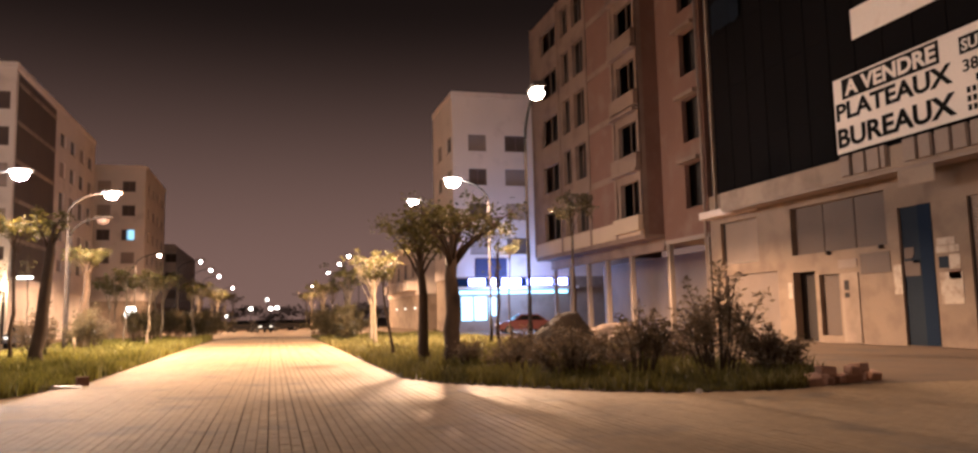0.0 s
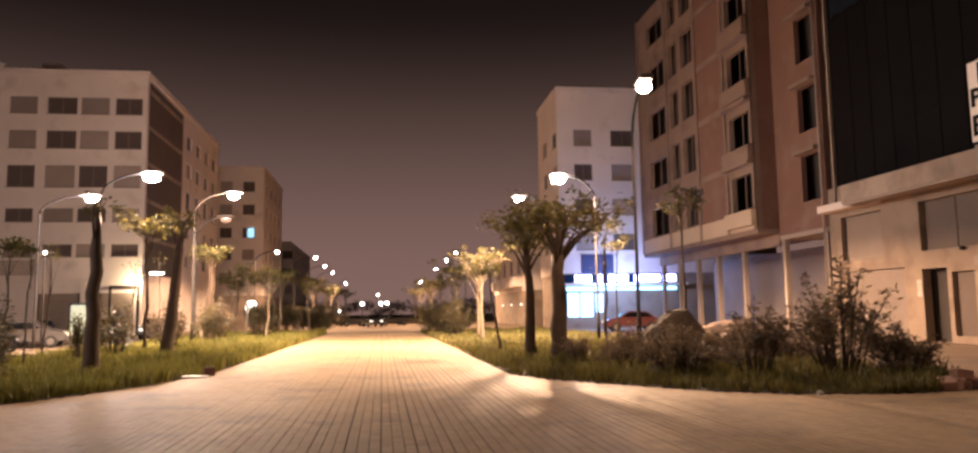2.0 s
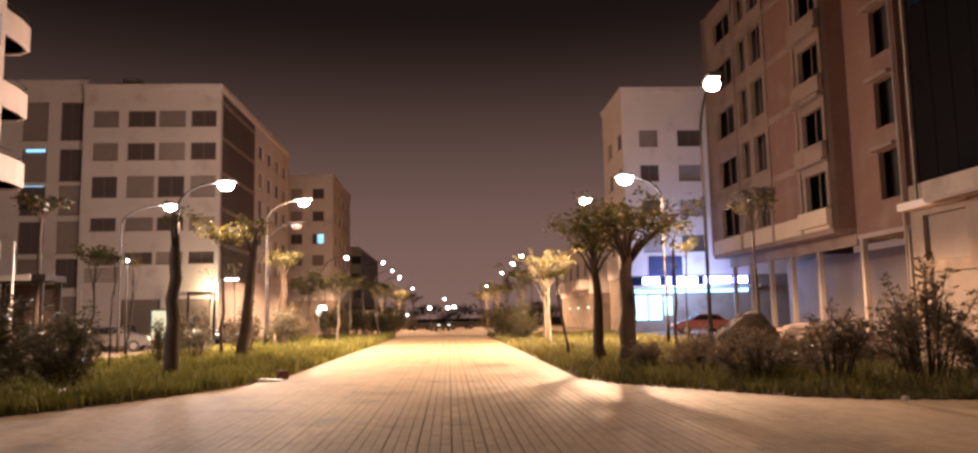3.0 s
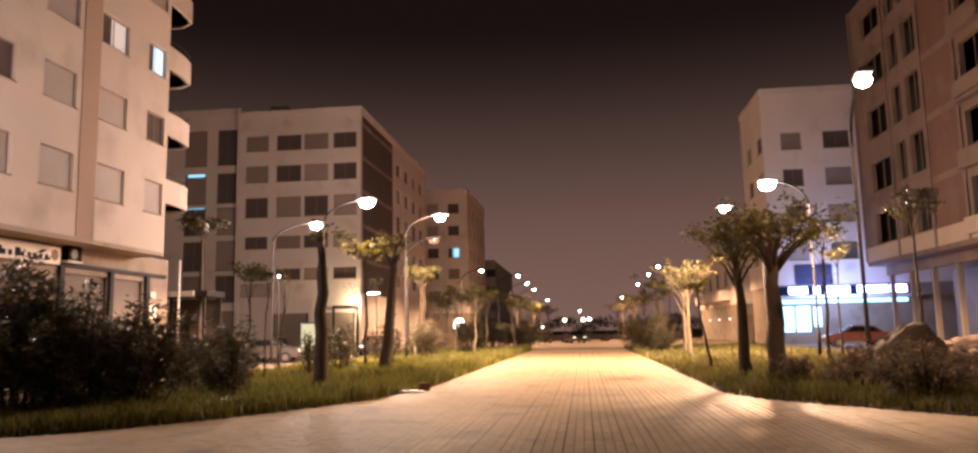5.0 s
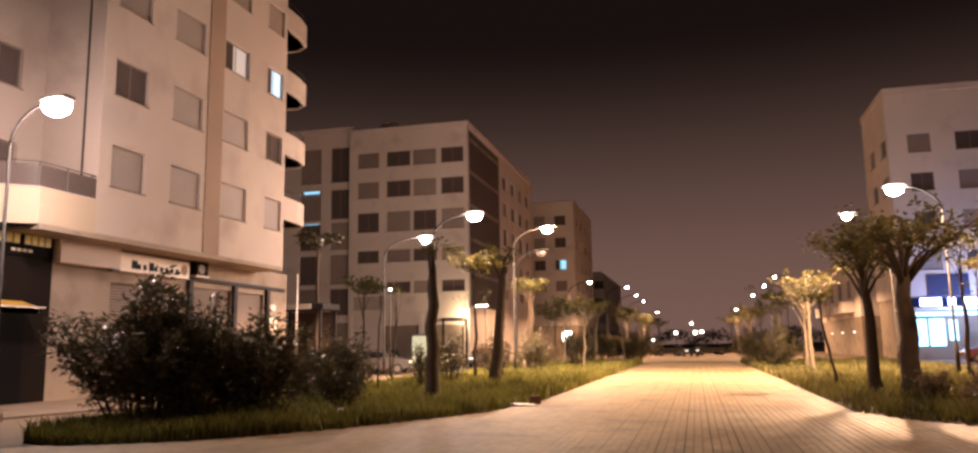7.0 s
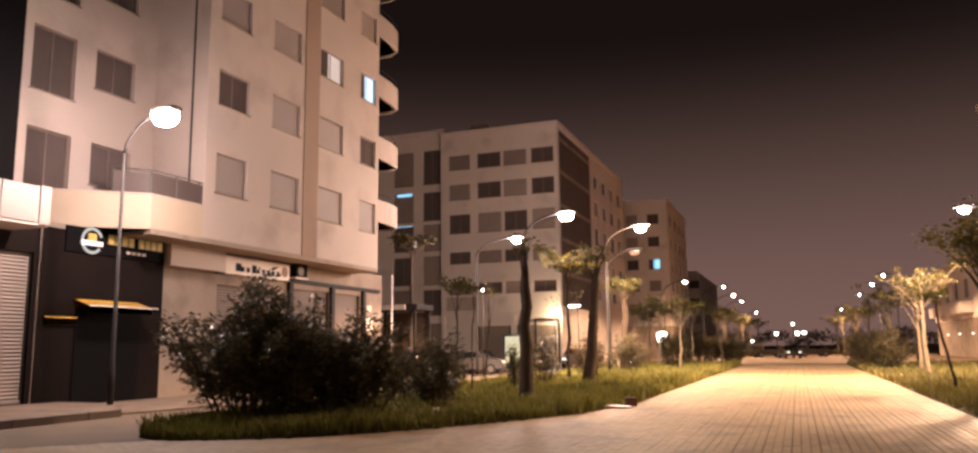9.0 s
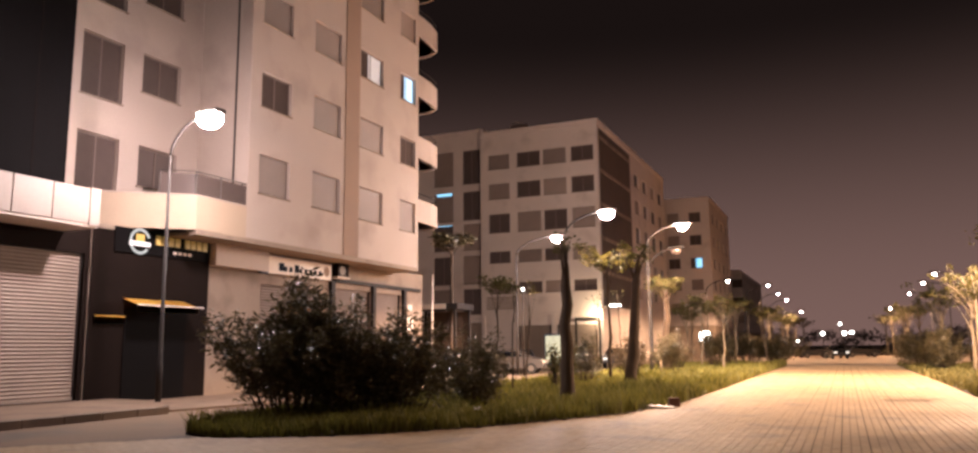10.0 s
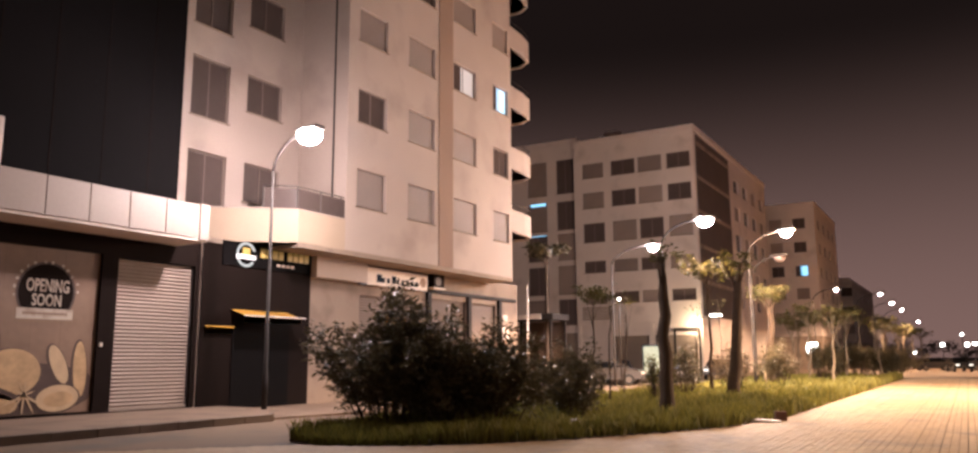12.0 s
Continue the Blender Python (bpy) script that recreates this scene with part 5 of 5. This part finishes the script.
bush("low dark bush with drooping shoots", -11.1, 21.6, 1.2, 1.0, 1.6, 2600, 35)
bush("low dark bush with drooping shoots", -12.0, 25.4, 1.2, 1.0, 1.5, 2000, 36)
bush("leafy shrub among the trees in the bed", -9.9, 31.6, 0.9, 0.8, 2.2, 1500, 51, 0.17, 0.5)
bush("leafy shrub among the trees in the bed", -8.9, 35.2, 1.0, 0.9, 2.5, 1800, 52, 0.18, 0.4, M_DRYLEAF)
bush("leafy shrub among the trees in the bed", -8.2, 40.2, 1.1, 1.0, 2.4, 1800, 53, 0.18, 0.4)
bush("leafy shrub among the trees in the bed", -9.6, 48.2, 1.2, 1.0, 2.6, 1800, 54, 0.2, 0.4, M_DRYLEAF)
shrub = bush("leafy shrub among the trees in the bed", -8.4, 56.0, 1.5, 1.3, 2.7, 2200, 55, 0.22, 0.3)
for x, y, a in ((-8.9, 62.5, 50), (-7.9, 68.5, 120), (-9.6, 74.0, 200), (-8.3, 81.0, 290), (-7.6, 99.0, 20)):
    copy_thing(shrub, pose(x, y, 0, 0, 0, a))
bush("upright leafy shrub with light leaves", -8.7, 25.9, 0.3, 0.3, 1.8, 420, 56, 0.16, 0.3, M_LEAF)
bush("upright leafy shrub with light leaves", -9.3, 26.3, 0.35, 0.35, 1.9, 500, 37, 0.16, 0.3, M_LEAF)
bush("sparse dusty shrub with upright shoots", 9.4, 15.6, 1.5, 1.0, 2.6, 1700, 41, 0.16, 0.8, M_DRYLEAF)
bush("sparse dusty shrub with upright shoots", 7.9, 16.4, 1.2, 1.0, 1.7, 1200, 42, 0.16, 0.6, M_DRYLEAF)
for x, y, rx, h, n, seed in ((7.3, 18.9, 1.2, 1.2, 650, 72), (10.3, 17.3, 1.1, 1.9, 700, 73), (11.2, 18.6, 1.2, 1.4, 650, 74), (9.3, 20.3, 1.3, 1.2, 600, 75), (6.0, 19.2, 1.0, 0.9, 600, 76)):
    bush("sparse dusty weeds with thin upright shoots", x, y, rx, 0.9, h, n, seed, 0.17, 0.9, M_DRYLEAF)
bush("low dusty weedy bush", 6.6, 17.2, 1.2, 1.0, 1.1, 1200, 43, material=M_DRYLEAF)
bush("low dusty weedy bush", 10.6, 15.3, 1.0, 0.8, 1.25, 1600, 44, 0.14, 0.5, M_DRYLEAF)
bush("low dusty weedy bush", 11.6, 16.6, 0.9, 0.8, 0.95, 900, 45, 0.14, 0.6, M_DRYLEAF)
bush("low dusty weedy bush", 6.9, 22.4, 1.0, 1.0, 1.1, 1400, 46, material=M_DRYLEAF)
bush("low dusty weedy bush", 5.6, 22.7, 0.6, 0.5, 0.9, 800, 47, material=M_DRYLEAF)
hedge = bush("rounded dark hedge bush beside the walkway", 4.6, 52.0, 1.4, 3.0, 2.6, 5000, 48, 0.22)
for x, y, a in ((4.9, 60, 90), (5.0, 70, 10), (5.0, 84, 170), (-5.9, 72, 40), (-6.2, 90, 80)):
    copy_thing(hedge, pose(x, y, 0, 0, 0, a))


def grass(name, poly, count, x0, x1, y0, y1, h0, h1, material, seed, label, power=1.6):
    """Blades of rough grass over a bed, thinner with distance."""
    r = np.random.default_rng(seed)
    x = r.uniform(x0, x1, count * 2)
    y = y0 + (y1 - y0) * r.random(count * 2) ** power
    keep = [k for k in range(len(x)) if inside(x[k], y[k], poly)][:count]
    x, y = x[keep], y[keep]
    n = len(x)
    patch = np.array([noise.noise(Vector((a * 0.55, b * 0.55, seed))) for a, b in zip(x, y)])
    h = (h0 + (h1 - h0) * r.random(n)) * np.clip(1.0 + 0.9 * patch, 0.25, 2)
    a = r.uniform(0, 2 * np.pi, n)
    w = 0.006 + 0.0009 * y
    dx, dy = np.cos(a), np.sin(a)
    bend = r.uniform(0.15, 0.6, n) * h
    c = r.uniform(0, 2 * np.pi, n)
    z0 = np.full(n, 0.005)
    v = np.stack([np.stack([x - dx * w, y - dy * w, z0], 1), np.stack([x + dx * w, y + dy * w, z0], 1),
                  np.stack([x + dx * w * .7 + np.cos(c) * bend * .35, y + dy * w * .7 + np.sin(c) * bend * .35, z0 + h * .6], 1),
                  np.stack([x - dx * w * .7 + np.cos(c) * bend * .35, y - dy * w * .7 + np.sin(c) * bend * .35, z0 + h * .6], 1),
                  np.stack([x + np.cos(c) * bend, y + np.sin(c) * bend, z0 + h], 1)], 1).reshape(-1, 3)
    q = 5 * np.arange(n)
    faces = np.stack([q, q + 1, q + 2, q + 3], 1).tolist() + np.stack([q + 3, q + 2, q + 4], 1).tolist()
    me = bpy.data.meshes.new(name)
    me.from_pydata(v.tolist(), [], faces)
    me.materials.append(material)
    return tagged(new(name, me), label, "grass", kind="stuff")


grass("grass", LEFT_ISLAND, 62000, -12.7, -4.4, 11.8, 66, 0.12, 0.40, M_GRASS, 5, "rough yellow-green grass on the planting bed")
grass("grass", RIGHT_ISLAND, 32000, 3.1, 12.5, 13, 66, 0.10, 0.32, M_DRYGRASS, 6, "dry weedy grass on the planting bed")


# ---- rubble, litter ----
def lump(bm, x, y, z, s, rng, flat=0.7):
    k = len(bm.verts)
    bmesh.ops.create_icosphere(bm, subdivisions=1, radius=1)
    bm.verts.ensure_lookup_table()
    t = pose(x, y, z, rng.uniform(0, 90), rng.uniform(0, 90), rng.uniform(0, 90))
    for v in bm.verts[k:]:
        v.co = t @ Vector((v.co.x * s * rng.uniform(0.8, 1.2), v.co.y * s * flat * rng.uniform(0.8, 1.2), v.co.z * s * flat * rng.uniform(0.7, 1.2)))


rng = random.Random(12)
for k in range(13):
    x, y = 10.1 + 0.17 * k + rng.uniform(-.08, .08), 13.25 + 0.075 * k + rng.uniform(-.12, .25)
    s = rng.uniform(1.3, 2.3)
    b = part("broken_brick", box(-0.11 * s, 0.11 * s, -0.07 * s, 0.07 * s, 0.0, 0.11 * s, 0.02), M_RUBBLE, None, "broken reddish brick lying on the ground", pose(x, y, 0.16 if k in (3, 6, 9) else -0.02, rng.uniform(-10, 10), rng.uniform(-10, 10), rng.uniform(0, 180)))
    tagged(b, category="brick", group="broken bricks")


def mound(label, x, y, rx, ry_, h, material, seed):
    bm = bmesh.new()
    bmesh.ops.create_icosphere(bm, subdivisions=4, radius=1)
    for v in bm.verts:
        n = v.co.normalized()
        f = 1 + 0.2 * noise.noise(n * 1.7 + Vector((seed, 0, 0))) + 0.07 * noise.noise(n * 6 + Vector((0, seed, 0)))
        v.co = (x + rx * n.x * f, y + ry_ * n.y * f, max(-0.05, h * n.z * f))
    ob = new("rubble_mound", mesh_of("rubble_mound", bm, material))
    return tagged(ob, label, "mound", group="mounds")


M_PALESOIL = mat("pale_rubble_earth", (0.14, 0.096, 0.07), 0.95, 0.35, 1.2, 14, 0.8, stain=(0.09, 0.06, 0.042), stain_at=0.55)
mound("dark heap of earth and rubble", 9.9, 26.5, 1.25, 0.9, 1.45, M_SOIL, 3)
mound("low heap of earth and rubble", 11.0, 21.5, 1.3, 1.0, 0.85, M_PALESOIL, 7)
mound("low heap of earth and rubble", 14.3, 29.5, 2.2, 1.2, 0.7, M_PALESOIL, 11)
mound("pale heap of earth and rubble", 12.0, 23.0, 1.1, 0.8, 0.65, M_PALESOIL, 21)
mound("pale heap of earth and rubble", 9.1, 22.6, 0.8, 0.7, 0.6, M_PALESOIL, 25)
mound("pale heap of earth and rubble", 15.8, 35.5, 1.9, 1.3, 0.9, M_PALESOIL, 29)
mound("low heap of earth and rubble", 8.6, 20.0, 0.9, 0.8, 0.5, M_SOIL, 15)
br = part("brick", box(-0.14, 0.14, -0.1, 0.1, 0, 0.22, 0.015), M_BRICK, None, "reddish hollow brick standing at the grass edge", pose(-4.42, 21.5, 0, 0, 0, 20))
tagged(br, category="brick")
cb = part("cardboard", box(-0.36, 0.36, -0.16, 0.16, 0.0, 0.05, 0.012), M_PLASTIC, None, "pale flattened packaging on the paving", pose(-4.66, 20.85, 0.005, 2, 3, 12))
tagged(cb, category="litter", group="litter")


def bag(label, x, y, s, seed):
    bm = bmesh.new()
    bmesh.ops.create_icosphere(bm, subdivisions=3, radius=1)
    for v in bm.verts:
        n = v.co.normalized()
        f = 1 + 0.5 * noise.noise(n * 3 + Vector((seed, 0, 0)))
        v.co = (s * n.x * f, 0.8 * s * n.y * f, s * 0.7 * (n.z * f + 0.7))
    ob = part("plastic_bag", bm, M_PLASTIC, None, label, pose(x, y, 0.03))
    return tagged(ob, category="litter", group="litter")


bag("crumpled white plastic bag in the grass", -8.0, 17.2, 0.15, 2)
bag("small white plastic scrap on the grass", -5.5, 19.3, 0.07, 5)
bag("small white plastic scrap on the grass", -4.6, 27.5, 0.07, 6)
bag("small white plastic scrap on the asphalt", 7.35, 12.9, 0.06, 9)
bag("small white plastic scrap on the asphalt", -9.0, 12.9, 0.05, 10)


# ---- parked cars ----
def car(label, x, y, turn, paint, lights=False):
    c = thing("car", label, "car", x, y, 0, "parked cars")
    m = pose(x, y, 0, 0, 0, turn)
    prof = [(-2.1, 0.35), (-2.12, 0.75), (-1.9, 0.92), (-1.55, 0.98), (-0.95, 1.42), (0.35, 1.46), (1.05, 1.0), (1.85, 0.86), (2.08, 0.68), (2.1, 0.35)]
    bm = bmesh.new()
    rings = []
    for s, w in ((-1, 0.80), (-0.9, 0.86), (0.9, 0.86), (1, 0.80)):
        rings.append([bm.verts.new((px, (1 if s > 0 else -1) * (w - (0.16 if pz > 1.2 else 0.0)), pz)) for px, pz in prof])
    for r, q in zip(rings, rings[1:]):
        for k in range(len(prof) - 1):
            bm.faces.new((r[k], r[k + 1], q[k + 1], q[k]))
        bm.faces.new((r[-1], r[0], q[0], q[-1]))
    bm.faces.new(rings[0])
    bm.faces.new(list(reversed(rings[-1])))
    bmesh.ops.recalc_face_normals(bm, faces=bm.faces)
    bmesh.ops.bevel(bm, geom=bm.edges[:], offset=0.03, segments=1, affect="EDGES")
    body = part("body", bm, paint, c, "", m)
    for s in (-1, 1):
        g = bmesh.new()
        g.faces.new([g.verts.new((px, s * 0.84 - s * (0.13 if pz > 1.2 else 0), pz)) for px, pz in ((-1.35, 1.02), (-0.9, 1.34), (0.3, 1.38), (0.85, 1.04))])
        bmesh.ops.solidify(g, geom=g.faces[:], thickness=0.02)
        part("side_window", g, M_CARGLASS, body, "", m @ pose(0, s * 0.03, 0))
    for a, b in (((1.0, 1.045), (0.42, 1.44)), ((-1.5, 1.025), (-1.0, 1.40))):
        g = bmesh.new()
        g.faces.new([g.verts.new(p) for p in ((a[0], -0.7, a[1]), (a[0], 0.7, a[1]), (b[0], 0.58, b[1]), (b[0], -0.58, b[1]))])
        bmesh.ops.solidify(g, geom=g.faces[:], thickness=0.03)
        part("windscreen", g, M_CARGLASS, body, "", m @ pose(0.03 if a[0] > 0 else -0.03, 0, 0.02))
    for px in (-1.3, 1.32):
        for s in (-1, 1):
            w = bmesh.new()
            bmesh.ops.create_cone(w, cap_ends=True, segments=20, radius1=0.32, radius2=0.32, depth=0.2, matrix=Matrix.Translation((px, s * 0.78, 0.32)) @ pose(0, 0, 0, 90))
            wheel = part("wheel", w, M_TYRE, c, "", m)
            w = bmesh.new()
            bmesh.ops.create_cone(w, cap_ends=True, segments=14, radius1=0.2, radius2=0.18, depth=0.22, matrix=Matrix.Translation((px, s * 0.785, 0.32)) @ pose(0, 0, 0, 90))
            part("rim", w, M_STEEL, wheel, "", m)
    for s in (-1, 1):
        part("headlight", box(1.98, 2.12, s * 0.62 - 0.16, s * 0.62 + 0.16, 0.62, 0.76, 0.02), M_TAIL if lights else M_WHITE, c, "", m)
    return c


car("dark parked saloon car across the end of walkway", -3.6, 104.0, 25, M_CARDARK)
car("dark parked saloon car across the end of walkway", 1.4, 108.0, -160, M_CARDARK)
car("dark parked car by the road", -1.2, 98.0, -75, M_CARDARK, True)
car("grey parked car beside the flats", -17.0, 52.5, -80, M_CARGREY)
car("grey parked car beside the flats", -16.0, 60.0, -85, M_CARGREY, True)
car("dark parked car beside the flats", -20.0, 50.0, -60, M_CARDARK)
car("dark parked car beside the flats", -19.0, 46.2, 10, M_CARGREY)
car("red parked car before the lit shop", 18.5, 58.0, 175, M_CARRED)

# small gate and kiosk past the flats
kiosk = thing("kiosk", "dark roadside shelter with pale lintel sign", "kiosk", -21.8, 42, 0)
part("roof", box(-23.4, -20.2, 41.0, 43.2, 3.75, 4.1, 0.02), M_DARKSTEEL, kiosk)
part("sign", box(-22.8, -20.9, 40.9, 40.97, 3.78, 4.08), M_WHITE, kiosk, "pale sign strip")
for x in (-23.3, -20.4):
    for y in (41.1, 43.0):
        part("post", box(x - 0.07, x + 0.07, y - 0.07, y + 0.07, 0, 3.75), M_DARKSTEEL, kiosk)
part("back_panel", box(-23.2, -20.5, 43.05, 43.12, 0.2, 3.7), M_SLATBROWN, kiosk)
pole = thing("pole", "thin pale steel pole", "pole", -20.9, 39.3, 0)
part("shaft", tube(bmesh.new(), [(-20.9, 39.3, 0), (-20.9, 39.3, 5.6)], [0.06, 0.05], 8), M_WHITE, pole)

# ---- dark woods that close the far end ----
rw = random.Random(77)
far_woods = leaf_cloud("distant_trees", [(-70 + 3.0 * k + rw.uniform(-1, 1), 262 + rw.uniform(-6, 6), rw.uniform(1.5, 4.5), rw.uniform(2.0, 3.6)) for k in range(47)], 9000, 0.9, M_BUSHLEAF, None, 78, 0.9)
tagged(far_woods, "dark belt of distant trees", "trees", kind="stuff")

# ---- paving stones ----
def pavers(y_from, y_to, seed):
    """Rows of oblong pavers along the walkway, in running bond: (x0, x1, y0, y1, z)."""
    rng = random.Random(seed)
    w, l = 0.405, 0.2025
    out, n = [], 3 if y_to < 40 else 1
    for i in range(-30, 51):
        for q in range(n):
            x0 = XW0 + w * (i + 0.02) + q * w / n
            a, b = (0.0065 if q == 0 else 0.0022), (0.0065 if q == n - 1 else 0.0022)
            off = l * ((i * 0.5 + q * 0.37) % 1)
            for j in range(int(y_from / l) - 1, int(y_to / l) + 1):
                y0 = j * l + off
                cx, cy = x0 + w / n / 2, y0 + l / 2
                if y_from <= y0 < y_to and inside(cx, cy, PLAZA) and not inside(cx, cy, LEFT_ISLAND) and not inside(cx, cy, RIGHT_ISLAND):
                    out.append((x0 + a, x0 + w / n - b, y0 + 0.0013, y0 + l - 0.0013, rng.uniform(-0.0012, 0.0012)))
    return out


stone = bmesh.new()
c, e = 0.004, 0.002
lo = [stone.verts.new(p) for p in ((-0.5, -0.5, -0.02), (0.5, -0.5, -0.02), (0.5, 0.5, -0.02), (-0.5, 0.5, -0.02))]
hi = [stone.verts.new(p) for p in ((-0.47, -0.494, 0), (0.47, -0.494, 0), (0.47, 0.494, 0), (-0.47, 0.494, 0))]
stone.faces.new(hi)
for k in range(4):
    stone.faces.new((lo[k], lo[(k + 1) % 4], hi[(k + 1) % 4], hi[k]))
stone_mesh = mesh_of("paver", stone, M_PAVER)
V, F = [], []
singles = 0
for x0, x1, y0, y1, z in pavers(4.0, 32.0, 4) + pavers(-7.5, 4.0, 6) + pavers(32.0, 66.0, 5):
    if singles < 300 and 9.4 < y0 < 11.2 and -2.0 < x0 < 1.2:
        singles += 1
        put("paver", stone_mesh, paving, Matrix.Translation(((x0 + x1) / 2, (y0 + y1) / 2, z)) @ Matrix.Diagonal((x1 - x0, y1 - y0, 1, 1)))
        continue
    b = len(V)
    V += [(x0, y0, -0.02), (x1, y0, -0.02), (x1, y1, -0.02), (x0, y1, -0.02), (x0 + c, y0 + e, z), (x1 - c, y0 + e, z), (x1 - c, y1 - e, z), (x0 + c, y1 - e, z)]
    F += [(b + 4, b + 5, b + 6, b + 7)] + [(b + k, b + (k + 1) % 4, b + 4 + (k + 1) % 4, b + 4 + k) for k in range(4)]
me = bpy.data.meshes.new("paver_field")
me.from_pydata(V, [], F)
me.materials.append(M_PAVER)
tagged(put("paver_field", me, paving), kind="stuff")
